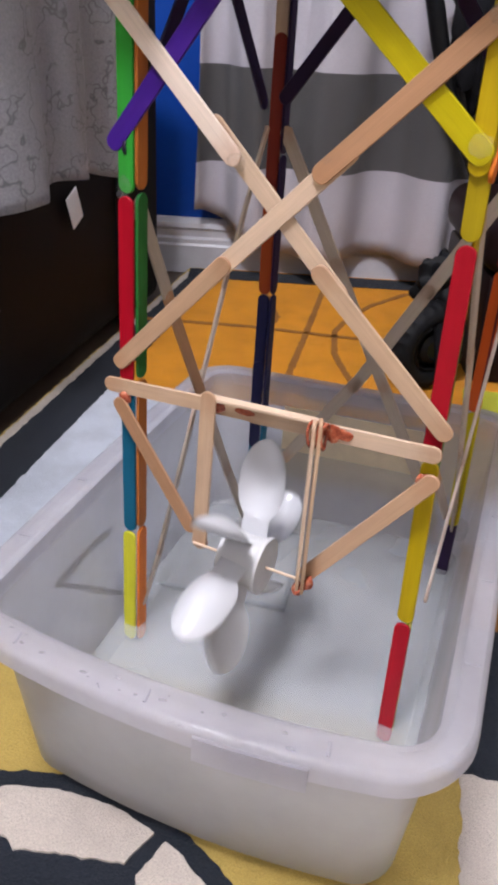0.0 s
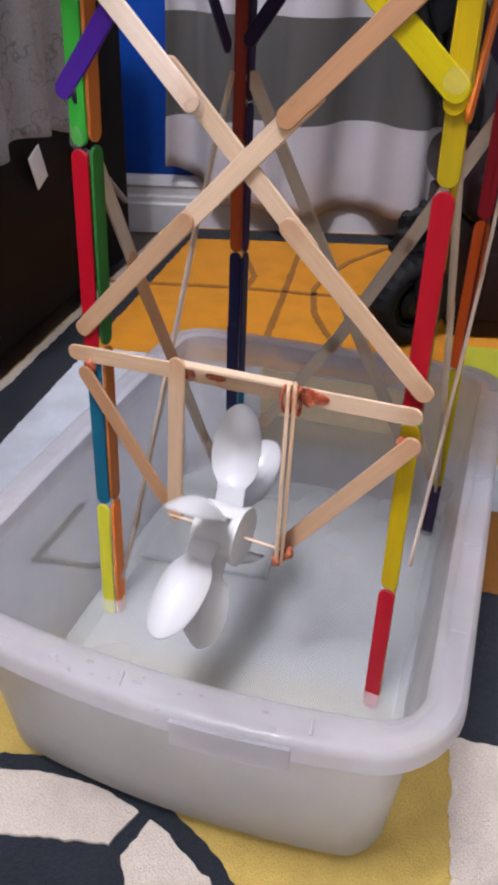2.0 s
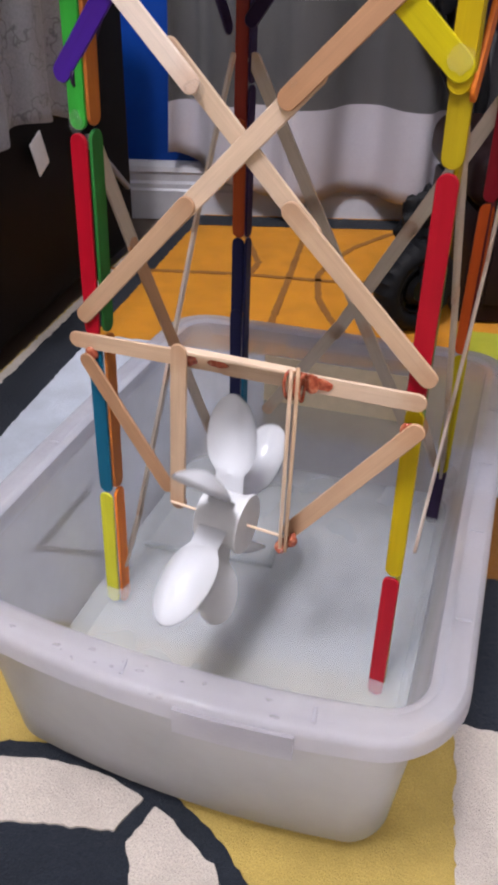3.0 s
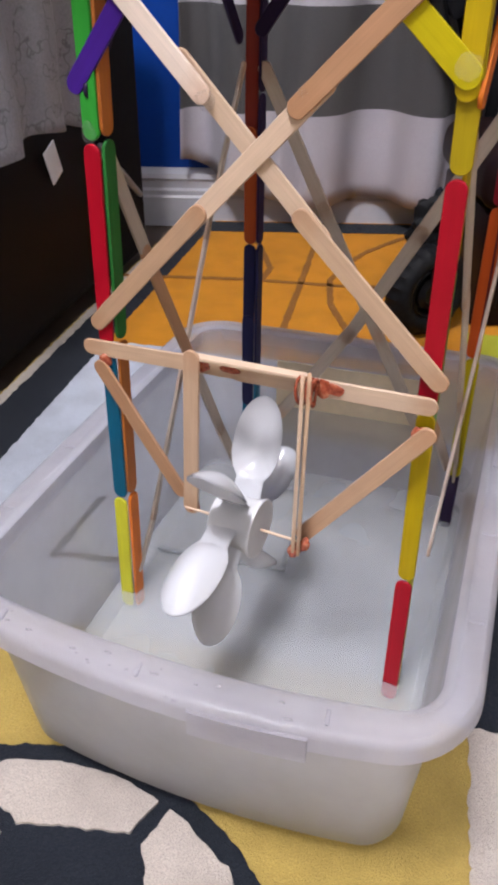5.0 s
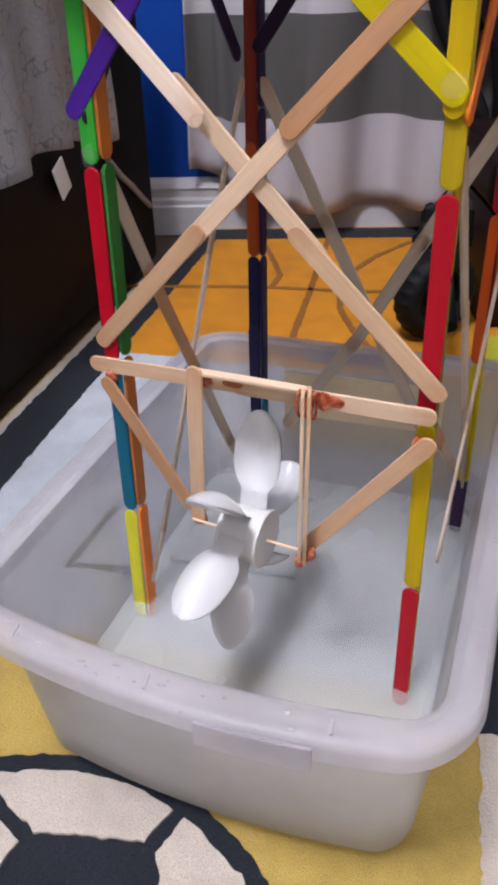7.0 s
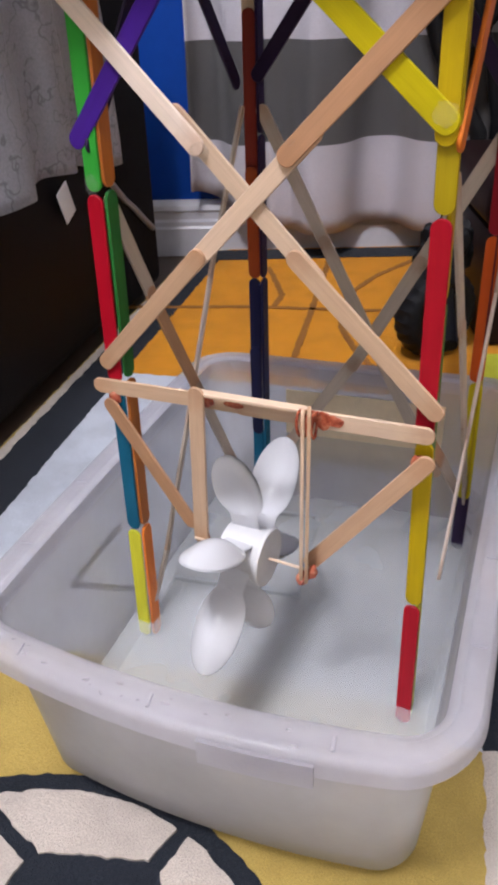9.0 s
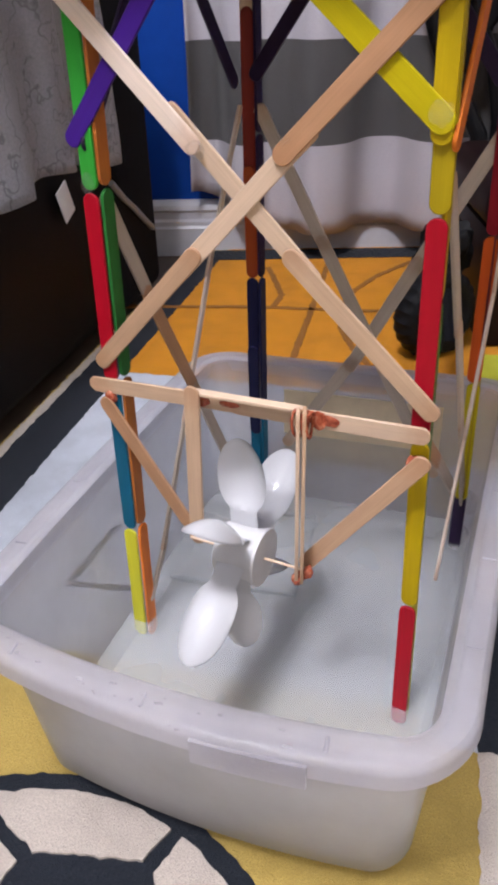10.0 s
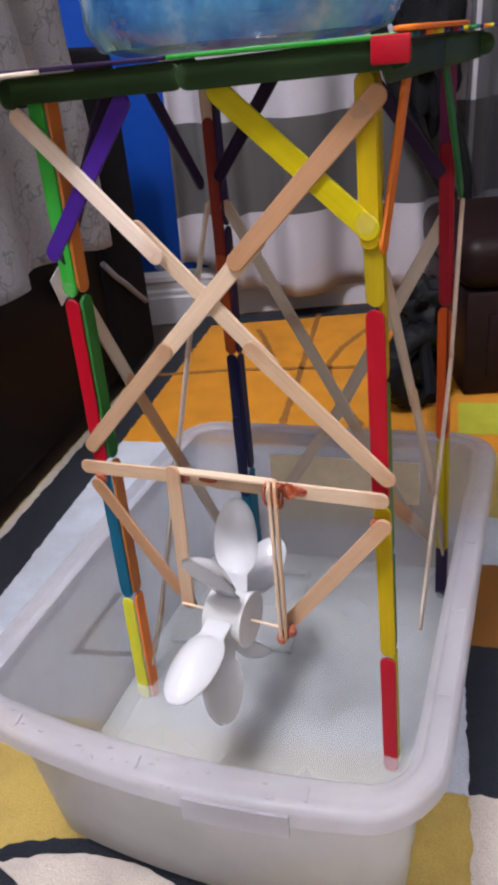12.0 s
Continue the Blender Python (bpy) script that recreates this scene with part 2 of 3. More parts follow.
def tube(points, radius, sides=8, bm=None):
    bm = bm or bmesh.new()
    pts = [Vector(p) for p in points]
    rings = []
    for i, p in enumerate(pts):
        d = (pts[min(i + 1, len(pts) - 1)] - pts[max(i - 1, 0)]).normalized()
        side = d.cross(Vector((0, 0, 1)) if abs(d.z) < 0.9 else Vector((1, 0, 0))).normalized()
        up = side.cross(d)
        rings.append([bm.verts.new(p + radius * (math.cos(a) * side + math.sin(a) * up)) for a in (2 * math.pi * k / sides for k in range(sides))])
    for a, b in zip(rings, rings[1:]):
        for k in range(sides):
            bm.faces.new((a[k], a[(k + 1) % sides], b[(k + 1) % sides], b[k]))
    bm.faces.new(rings[0][::-1])
    bm.faces.new(rings[-1])
    return bm


def lathe(profile, sides=32, bm=None):
    """Turns (radius, z) pairs about z."""
    bm = bm or bmesh.new()
    rings = [[bm.verts.new((r * math.cos(2 * math.pi * k / sides), r * math.sin(2 * math.pi * k / sides), z)) for k in range(sides)] for r, z in profile]
    for a, b in zip(rings, rings[1:]):
        for k in range(sides):
            bm.faces.new((a[k], a[(k + 1) % sides], b[(k + 1) % sides], b[k]))
    bm.faces.new(rings[0][::-1])
    bm.faces.new(rings[-1])
    return bm


def blob(size, seed, at=(0, 0, 0), detail=3, rough=0.25, scale=1.0, bm=None):
    bm = bm or bmesh.new()
    made = bmesh.ops.create_icosphere(bm, subdivisions=detail, radius=1.0)
    for v in made["verts"]:
        k = 1 + rough * noise.noise(v.co * 1.7 * scale + Vector((seed, seed * 2.3, 0)))
        v.co = Vector((v.co.x * size[0] * k, v.co.y * size[1] * k, v.co.z * size[2] * k)) + Vector(at)
    return bm


# ---- floor, walls, ceiling ----
RUG_Z = 0.010
RUG_TURN = -24.0
wall_frame = pose(-0.01, 1.53, 0, 0, 0, -12)


def structure(name, bm, material, m=None, label="", smooth=False):
    ob = part(name, bm, material, None, "", m, smooth)
    return tagged(ob, label, "", "", "structure")


structure("floor", box((6, 6, 0.1), (0.3, 0.2, -0.052)), FLOOR, label="dark wooden floor under the rug")
structure("wall_north", box((5.0, 0.12, 2.5), (0.6, 0.06, 1.25)), BLUE_WALL, wall_frame, "deep blue painted wall behind the curtain")
structure("wall_south", box((5.0, 0.12, 2.5), (0.4, -3.4, 1.25)), WALL_PAINT, wall_frame, "pale painted wall")
structure("wall_west", box((0.12, 3.3, 2.5), (-1.84, -1.7, 1.25)), WALL_PAINT, wall_frame, "pale painted wall")
structure("wall_east", box((0.12, 3.3, 2.5), (2.6, -1.7, 1.25)), WALL_PAINT, wall_frame, "pale painted wall")
structure("ceiling", box((5.2, 4.0, 0.1), (0.4, -1.7, 2.55)), CEILING, wall_frame, "white painted ceiling")


def baseboard():
    bm = bmesh.new()
    prof = [(0, 0), (-0.020, 0), (-0.020, 0.052), (-0.017, 0.056), (-0.017, 0.064), (-0.012, 0.068), (-0.012, 0.080), (-0.016, 0.085), (-0.013, 0.093), (-0.006, 0.100), (0, 0.102)]
    ends = []
    for x in (-1.7, 2.4):
        ends.append([bm.verts.new((x, y - 0.001, z)) for y, z in prof])
    for k in range(len(prof) - 1):
        bm.faces.new((ends[0][k], ends[0][k + 1], ends[1][k + 1], ends[1][k]))
    bm.faces.new(ends[0])
    bm.faces.new(ends[1])
    structure("baseboard", bm, WHITE_TRIM, wall_frame, "white moulded baseboard with stepped profile")


baseboard()


# ---- rug ----
def wobble(points, amount=0.0024, step=0.004):
    """An outline with small uneven steps, like cut pile."""
    out = []
    n = len(points)
    for i in range(n):
        a, b = Vector(points[i]), Vector(points[(i + 1) % n])
        k = max(1, int((b - a).length / step))
        for j in range(k):
            p = a.lerp(b, j / k)
            out.append((p.x + amount * noise.noise(Vector((p.x * 130, p.y * 130, 1))), p.y + amount * noise.noise(Vector((p.x * 130, p.y * 130, 7)))))
    return out


def patch(points, top, material, rug, name="patch", label="", depth=0.003):
    bm = bmesh.new()
    vs = [bm.verts.new((x, y, top)) for x, y in wobble(points)]
    f = bm.faces.new(vs)
    ext = bmesh.ops.extrude_face_region(bm, geom=[f])
    for v in ext["geom"]:
        if isinstance(v, bmesh.types.BMVert):
            v.co.z = top - depth
    bmesh.ops.triangulate(bm, faces=bm.faces)
    return part(name, bm, material, rug, label, smooth=False)


def rect(u0, v0, u1, v1):
    return [(u0, v0), (u1, v0), (u1, v1), (u0, v1)]


def ribbon(points, width, top, material, rug):
    """A narrow strip of pile along a line."""
    pts = [Vector(p) for p in points]
    left, right = [], []
    for i, p in enumerate(pts):
        d = (pts[min(i + 1, len(pts) - 1)] - pts[max(i - 1, 0)]).normalized()
        left.append(p + Vector((-d.y, d.x)) * width / 2)
        right.append(p - Vector((-d.y, d.x)) * width / 2)
    return patch([tuple(p) for p in left + right[::-1]], top, material, rug, "line", "", 0.003)


def build_rug():
    rug = tagged(new("rug"), "patterned cut-pile rug in mustard, orange, charcoal and cream", "rug")
    rug.matrix_world = pose(0, 0, 0, 0, 0, RUG_TURN)
    edge = lambda u: 1.372 + 0.2126 * (u + 0.631)
    patch([(-0.55, -0.75), (1.0, -0.75), (1.0, edge(1.0)), (-0.55, edge(-0.55))], RUG_Z, MUSTARD, rug, "field", "mustard yellow field", 0.009)
    z = RUG_Z
    patch([(-0.483, 0.866), (0.02, 0.866), (0.02, edge(0.02)), (-0.483, edge(-0.483))], z + 0.001, ORANGE_PILE, rug, label="burnt orange block")
    patch([(0.02, 0.60), (0.98, 0.60), (0.98, edge(0.98)), (0.02, edge(0.02))], z + 0.0008, ORANGE_PILE, rug, label="burnt orange block")
    patch(rect(-0.483, 0.40, -0.075, 0.866), z + 0.0012, PALE_GREY, rug, label="pale blue-grey block")
    patch(rect(-0.535, -0.7, -0.483, 1.36), z + 0.0014, CHARCOAL, rug, label="charcoal border band")
    patch(rect(-0.547, -0.7, -0.535, 1.36), z + 0.0008, CREAM, rug, label="beige edge binding")
    turn = Matrix.Rotation(radians(-RUG_TURN), 4, "Z")
    far = [turn @ wall_frame @ Vector((x, y, 0)) for x, y in ((0.08, -0.085), (1.2, -0.085), (1.2, -0.03), (0.08, -0.03))]
    patch([(p.x, p.y) for p in far], z + 0.0022, CHARCOAL, rug, label="charcoal border band")
    # a seam, then soft cable shadows on the orange drawn as rust strips
    for line in ([(-0.60, 1.085), (-0.492, 1.099), (-0.367, 1.121), (-0.207, 1.131), (-0.05, 1.16)], [(-0.285, 1.40), (-0.281, 1.298), (-0.274, 1.11), (-0.270, 0.963), (-0.268, 0.87)],
                 [(-0.10, 1.42), (-0.142, 1.378), (-0.192, 1.295), (-0.220, 1.22), (-0.233, 1.151), (-0.221, 1.063), (-0.194, 0.992), (-0.16, 0.93)], [(-0.385, 1.31), (-0.364, 1.262), (-0.333, 1.18), (-0.335, 1.13)]):
        ribbon(line, 0.009, z + 0.0024, RUST_PILE, rug)
    ribbon([(-0.371, 0.466), (-0.367, 0.505), (-0.362, 0.552)], 0.006, z + 0.0024, GREY_LINE, rug)
    ribbon([(-0.374, 0.469), (-0.345, 0.472), (-0.310, 0.474)], 0.006, z + 0.0028, GREY_LINE, rug)
    patch(rect(-0.035, -0.3, 0.30, 0.377), z + 0.0012, CREAM, rug, label="cream block")
    patch(rect(-0.035, 0.377, 0.30, 0.5225), z + 0.0015, CHARCOAL, rug, label="charcoal block")
    patch(rect(-0.035, 0.5225, 0.30, 0.637), z + 0.0012, RUST_PILE, rug, label="rust orange block")
    patch(rect(-0.075, 0.377, -0.035, 0.637), z + 0.0010, PALE_GREY, rug, label="pale blue-grey strip")
    patch(rect(-0.06, 0.637, 0.30, 0.72), z + 0.0012, PALE_GREY, rug, label="pale blue-grey strip")
    patch(rect(-0.034, 0.912, 0.30, 1.006), z + 0.0018, LIME_PILE, rug, label="lime green block")
    cu, cv, r = -0.270, 0.135, 0.1685
    circle = [(cu + r * math.cos(2 * math.pi * k / 120), cv + r * math.sin(2 * math.pi * k / 120)) for k in range(120)]
    ring = patch(circle, z + 0.0015, CHARCOAL, rug, "ball_ring", "charcoal ring of a ball motif")
    pc, inner = Vector((-0.250, 0.201)), r - 0.0125
    corners, ends = [], []
    for a, out in ((62, 66), (134, 152), (206, 228), (278, 285), (350, 350)):
        p = pc + 0.064 * Vector((math.cos(radians(a)), math.sin(radians(a))))
        d = Vector((math.cos(radians(out)), math.sin(radians(out))))
        f = p - Vector((cu, cv))
        k = -f.dot(d) + math.sqrt(f.dot(d) ** 2 - f.length_squared + inner * inner)
        e = f + k * d
        corners.append(p)
        ends.append(math.atan2(e.y, e.x) % (2 * math.pi))
    for n in range(5):
        a, b = ends[n], ends[(n + 1) % 5]
        b += 2 * math.pi if b < a else 0
        w = 0.0045 / inner
        pts = [(cu + inner * math.cos(a + w + (b - a - 2 * w) * k / 30), cv + inner * math.sin(a + w + (b - a - 2 * w) * k / 30)) for k in range(31)]
        p, q = corners[n], corners[(n + 1) % 5]
        away = ((p + q) / 2 - pc).normalized() * 0.002
        pts += [tuple(q.lerp(p, 0.07) + away), tuple(q.lerp(p, 0.93) + away)]
        patch(pts, z + 0.0035, CREAM, ring, "ball_panel", "cream panel of a ball motif", 0.004)
    return rug


build_rug()


# ---- storage bin with water ----
BIN_M = pose(0, 0, RUG_Z + 0.003, 0, 0, -24)
BIN_W, BIN_L, BIN_H = 0.280, 0.382, 0.148
TAPER_X, TAPER_Y, LIP = 0.009, 0.018, 0.0175
# rim corners on the rug's own axes: front left, front right, back right, back left; the water bows the walls out
CORNERS = [Vector(c) for c in ((-0.336, 0.280), (-0.057, 0.246), (-0.010, 0.629), (-0.296, 0.645))]


def bowed(x, y):
    a, b = x / BIN_W + 0.5, y / BIN_L + 0.5
    fl, fr_, br, bl = CORNERS
    p = fl.lerp(fr_, a).lerp(bl.lerp(br, a), b)
    return p.x - 0.004 * (1 - a) ** 2 * 4 * b * (1 - b), p.y - 0.019 * (1 - b) ** 2 * 4 * a * (1 - a)


def rounded(w, l, r, z, n=10, side=9):
    pts = []
    corners = ((w / 2 - r, l / 2 - r, 0), (-w / 2 + r, l / 2 - r, 90), (-w / 2 + r, -l / 2 + r, 180), (w / 2 - r, -l / 2 + r, 270))
    for cx, cy, a0 in corners:
        for k in range(n + 1):
            a = radians(a0 + 90 * k / n)
            pts.append((cx + r * math.cos(a), cy + r * math.sin(a)))
        nx, ny, na = corners[(corners.index((cx, cy, a0)) + 1) % 4]
        e = pts[-1]
        f = (nx + r * math.cos(radians(na)), ny + r * math.sin(radians(na)))
        pts += [(e[0] + (f[0] - e[0]) * k / side, e[1] + (f[1] - e[1]) * k / side) for k in range(1, side)]
    return [(*bowed(x, y), z) for x, y in pts]


def loops(bm, rings, close_last=False):
    vs = [[bm.verts.new(p) for p in ring] for ring in rings]
    n = len(vs[0])
    for a, b in zip(vs, vs[1:]):
        for k in range(n):
            bm.faces.new((a[k], a[(k + 1) % n], b[(k + 1) % n], b[k]))
    if close_last:
        bm.faces.new(vs[-1])
    return vs


def build_bin():
    ob = tagged(new("storage_bin"), "frosted translucent plastic storage bin half full of water on the rug", "storage bin")
    ob.matrix_world = BIN_M
    h = BIN_H
    w, l = BIN_W - 2 * LIP, BIN_L - 2 * LIP
    bm = bmesh.new()
    ix = lambda z: 2 * TAPER_X * (1 - z / h)
    iy = lambda z: 2 * TAPER_Y * (1 - z / h)
    outer = [rounded(w - ix(z) + 0.004, l - iy(z) + 0.004, 0.022 + 0.002 * z / h, z) for z in (h - 0.004, 0.10, 0.05, 0.012)]
    outer += [rounded(w - ix(0) - 0.006, l - iy(0) - 0.006, 0.022, 0.003), rounded(w - ix(0) - 0.022, l - iy(0) - 0.022, 0.018, 0.0)]
    loops(bm, outer, True)
    inner = [rounded(w - ix(z), l - iy(z), 0.020 + 0.002 * z / h, z) for z in (h - 0.004, 0.10, 0.05, 0.014)]
    inner += [rounded(w - ix(0) - 0.012, l - iy(0) - 0.012, 0.020, 0.005), rounded(w - ix(0) - 0.03, l - iy(0) - 0.03, 0.020, 0.0035)]
    loops(bm, inner, True)
    part("body", bm, BIN, ob)
    bm = bmesh.new()
    prof = [(-0.002, h - 0.012), (-0.0012, h - 0.002), (0.0010, h), (0.0036, h + 0.0002), (0.0055, h - 0.0012), (0.0110, h - 0.0014), (0.0140, h - 0.0010), (0.0162, h - 0.0024), (0.0175, h - 0.0055), (0.0180, h - 0.0125), (0.0165, h - 0.0125), (0.0158, h - 0.0060), (0.004, h - 0.0055)]
    rings = [rounded(w + 2 * o, l + 2 * o, 0.019 + o, z) for o, z in prof]
    loops(bm, rings)
    rim = part("rim", bm, BIN_RIM, ob, "thick rolled rim")
    def strip(x0, x1, y, thick, z0, z1):
        """A curved plate that follows the bowed rim."""
        bm = bmesh.new()
        rows = []
        for k in range(11):
            x = x0 + (x1 - x0) * k / 10
            rows.append([bm.verts.new((*bowed(x, y + o), z)) for o, z in ((0, z0), (thick, z0), (thick, z1), (0, z1))])
        for a, b in zip(rows, rows[1:]):
            for k in range(4):
                bm.faces.new((a[k], a[(k + 1) % 4], b[(k + 1) % 4], b[k]))
        bm.faces.new(rows[0])
        bm.faces.new(rows[-1][::-1])
        return bm

    part("latch_skirt", strip(0.016, 0.070, -l / 2 - 0.0192, 0.0016, h - 0.019, h - 0.004), BIN_RIM, rim, "deeper lip for the lid latch")
    part("latch_skirt", strip(-0.045, 0.045, l / 2 + 0.0165, 0.0022, h - 0.024, h - 0.010), BIN_RIM, rim, "deeper lip for the lid latch")
    part("paper_label", strip(-0.056, 0.078, l / 2 - 0.0080, 0.001, 0.055, 0.126), CARD, ob, "brown paper label on the back wall")
    # low webs across the rim's channel
    for y in (-0.115, -0.045, 0.025, 0.095, 0.15):
        for k in (-1, 1):
            x, yy = bowed(k * (w / 2 + 0.0084), y)
            part("rib", box((0.0085, 0.0018, 0.0022), (x, yy, h - 0.0014), 0.0006), BIN_RIM, rim)
    for x0 in (-0.088, -0.012, 0.076):
        for k in (-1, 1):
            x, yy = bowed(x0, k * (l / 2 + 0.0084))
            part("rib", box((0.0018, 0.0085, 0.0022), (x, yy, h - 0.0014), 0.0006), BIN_RIM, rim)
    # moulded square in the bottom, its edge shadow drawn as dark grey strips
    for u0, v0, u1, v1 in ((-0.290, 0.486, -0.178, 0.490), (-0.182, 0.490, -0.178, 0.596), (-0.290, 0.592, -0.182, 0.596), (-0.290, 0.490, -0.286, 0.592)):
        part("shaded_bottom_ridge", box((u1 - u0, v1 - v0, 0.0040), ((u0 + u1) / 2, (v0 + v1) / 2, 0.0062), 0.001), SHADED_RIDGE_AND_STRAP, ob, "edge of the moulded square in the bottom, its shade put into dark grey")
    return ob


build_bin()
WATER_Z = 0.0195


def build_water():
    z = WATER_Z
    k = 2 * (1 - z / BIN_H)
    w, l = BIN_W - 2 * LIP - k * TAPER_X - 0.001, BIN_L - 2 * LIP - k * TAPER_Y - 0.001
    bm = bmesh.new()
    ring = rounded(w, l, 0.020, z)
    mx, my = sum(p[0] for p in ring) / len(ring), sum(p[1] for p in ring) / len(ring)
    c = bm.verts.new((mx, my, z))
    rings = []
    for k in (0.25, 0.5, 0.75, 1.0):
        rings.append([bm.verts.new((mx + (x - mx) * k, my + (y - my) * k, z + 0.0006 * noise.noise(Vector((x * k * 40, y * k * 40, 3))))) for x, y, _ in ring])
    n = len(ring)
    for k in range(n):
        bm.faces.new((c, rings[0][k], rings[0][(k + 1) % n]))
    for a, b in zip(rings, rings[1:]):
        for k in range(n):
            bm.faces.new((a[k], b[k], b[(k + 1) % n], a[(k + 1) % n]))
    ob = part("water", bm, WATER, None, "", BIN_M)
    return tagged(ob, "cloudy grey-blue water in the bin", "", "", "structure")


build_water()


def drop_material():
    m, t, p = shader("clear_water_drop")
    p.inputs["Base Color"].default_value = (0.6, 0.6, 0.63, 1)
    p.inputs["Roughness"].default_value = 0.02
    p.inputs["IOR"].default_value = 1.33
    p.inputs["Alpha"].default_value = 0.15
    return m


def build_drops():
    """Splashed water standing in drops and short runs on the rim and the front wall."""
    rnd = random.Random(7)
    bm = bmesh.new()
    l = BIN_L - 2 * LIP
    for k in range(30):
        x = rnd.uniform(-0.12, 0.08)
        y = -l / 2 - rnd.uniform(0.001, 0.0165)
        u, v = bowed(x, y)
        r = rnd.uniform(0.0004, 0.0011)
        blob((r * rnd.uniform(1.0, 2.6), r, r * 0.5), k, (u, v, BIN_H - 0.0006 - 0.0018 * (abs(y) - l / 2 > 0.014)), 2, 0.3, 1.0, bm)
    ob = part("water_drops", bm, drop_material(), None, "", BIN_M)
    tagged(ob, "clear drops of splashed water on the bin's rim", "water drops", "", "stuff")


build_drops()


# ---- craft stick tower ----
TOWER_M = pose(0.0483, 0.5173, 0, 0, 0, -36.4)
tower = tagged(new("craft_stick_tower"), "tall four-legged tower of coloured and natural craft sticks", "model tower")
tower.matrix_world = TOWER_M
STICKS = {}


def stick_mesh(length, width, thick, material):
    key = (round(length, 3), width, thick, material.name)
    if key not in STICKS:
        bm = bmesh.new()
        r, half = width / 2, length / 2 - width / 2
        outline = []
        for s, a0 in ((1, -90), (-1, 90)):
            for k in range(9):
                a = radians(a0 + 22.5 * k)
                outline.append((s * half + r * math.cos(a) * 0.95, r * math.sin(a)))
        e = thick * 0.22
        sections = [(0.93, -thick / 2), (1.0, -thick / 2 + e), (1.0, thick / 2 - e), (0.93, thick / 2)]
        rings = []
        for k, z in sections:
            d = r * (1 - k)
            rings.append([bm.verts.new((x - math.copysign(d, x), y * k, z)) for x, y in outline])
        n = len(outline)
        for a, b in zip(rings, rings[1:]):
            for k in range(n):
                bm.faces.new((a[k], a[(k + 1) % n], b[(k + 1) % n], b[k]))
        bm.faces.new(rings[0][::-1])
        bm.faces.new(rings[-1])
        STICKS[key] = mesh_of("stick", bm, material)
    return STICKS[key]


def stick(p0, p1, normal, material, name="stick", width=0.0100, thick=0.0021, parent=None, label=""):
    a, b, nrm = Vector(p0), Vector(p1), Vector(normal)
    x = (b - a).normalized()
    z = (nrm - nrm.dot(x) * x).normalized()
    y = z.cross(x)
    ob = new(name, stick_mesh((b - a).length, width, thick, material))
    ob.parent = parent or tower
    m = Matrix((x, y, z)).transposed().to_4x4()
    m.translation = (a + b) / 2
    ob.matrix_local = m
    if label:
        tagged(ob, label)
    return ob


N_FRONT, N_RIGHT, N_HANG = (0, -1, 0), (1, 0, 0), (0.929, 0.37, 0)


def fr(u0, z0, u1, z1, v, mat, **k):
    v += 0.0065 if v < 0 else -0.007
    return stick((u0, v, z0), (u1, v, z1), N_FRONT, mat, **k)


def sd(v0, z0, v1, z1, u, mat, **k):
    u += 0.0055 if u < 0 else -0.0075
    return stick((u, v0, z0), (u, v1, z1), N_RIGHT, mat, **k)


def leg(u, v, front, side, front_v, side_u, lean=0.0):
    """Angle-shaped leg: one chain of sticks facing front, one facing the side."""
    for n, (z0, z1, c, off) in enumerate(front):
        stick((u + 0.0006 * ((n % 2) * 2 - 1) + lean * (0.36 - z0), front_v + off, z0), (u + lean * (0.36 - z1), front_v + off, z1), N_FRONT, PAINTED[c], "leg_stick")
    for n, (z0, z1, c, off) in enumerate(side):
        stick((side_u + off + lean * (0.36 - z0), v, z0), (side_u + off + lean * (0.36 - z1), v + 0.0004, z1), N_RIGHT, PAINTED[c], "leg_stick")


leg(-0.0950, -0.0890, [(0.018, 0.121, "lime", 0), (0.122, 0.236, "teal", 0), (0.237, 0.351, "red", 0), (0.352, 0.462, "green", 0)],
    [(0.018, 0.124, "orange", 0), (0.125, 0.239, "brown_orange", 0), (0.240, 0.353, "dark_green", 0), (0.354, 0.462, "brown_orange", 0)], -0.0940, -0.0885, -0.020)
leg(0.0915, -0.0835, [(0.018, 0.123, "red", 0), (0.124, 0.238, "yellow", 0), (0.239, 0.354, "red", 0), (0.355, 0.462, "olive_yellow", 0), (0.384, 0.462, "yellow", -0.0022)],
    [(0.018, 0.125, "lime", 0), (0.126, 0.20, "dark_green", 0), (0.201, 0.312, "dark_green", 0), (0.313, 0.405, "yellow", 0), (0.406, 0.462, "olive_yellow", 0)], -0.0900, 0.0938, 0.026)
leg(-0.092, 0.096, [(0.018, 0.106, "teal", 0), (0.100, 0.185, "navy", -0.0022), (0.130, 0.244, "navy", 0), (0.244, 0.330, "rust", -0.001), (0.318, 0.432, "brick", 0.0012)],
    [(0.018, 0.13, "teal", 0), (0.13, 0.244, "navy", 0), (0.244, 0.352, "dark_purple", 0), (0.352, 0.462, "dark_purple", 0)], 0.0925, -0.0855)
leg(0.087, 0.096, [(0.026, 0.083, "dark_purple", 0.002), (0.080, 0.186, "bright_yellow", 0), (0.186, 0.296, "vermilion", 0), (0.296, 0.409, "crimson", 0), (0.36, 0.462, "plum", 0.002)],
    [(0.08, 0.19, "olive_yellow", 0), (0.19, 0.30, "maroon", 0), (0.30, 0.41, "crimson", 0), (0.41, 0.462, "plum", 0)], 0.0925, 0.0895, 0.019)
stick((-0.0925, 0.0945, 0.410), (-0.0925, 0.0945, 0.464), N_FRONT, PALE, "leg_stick")

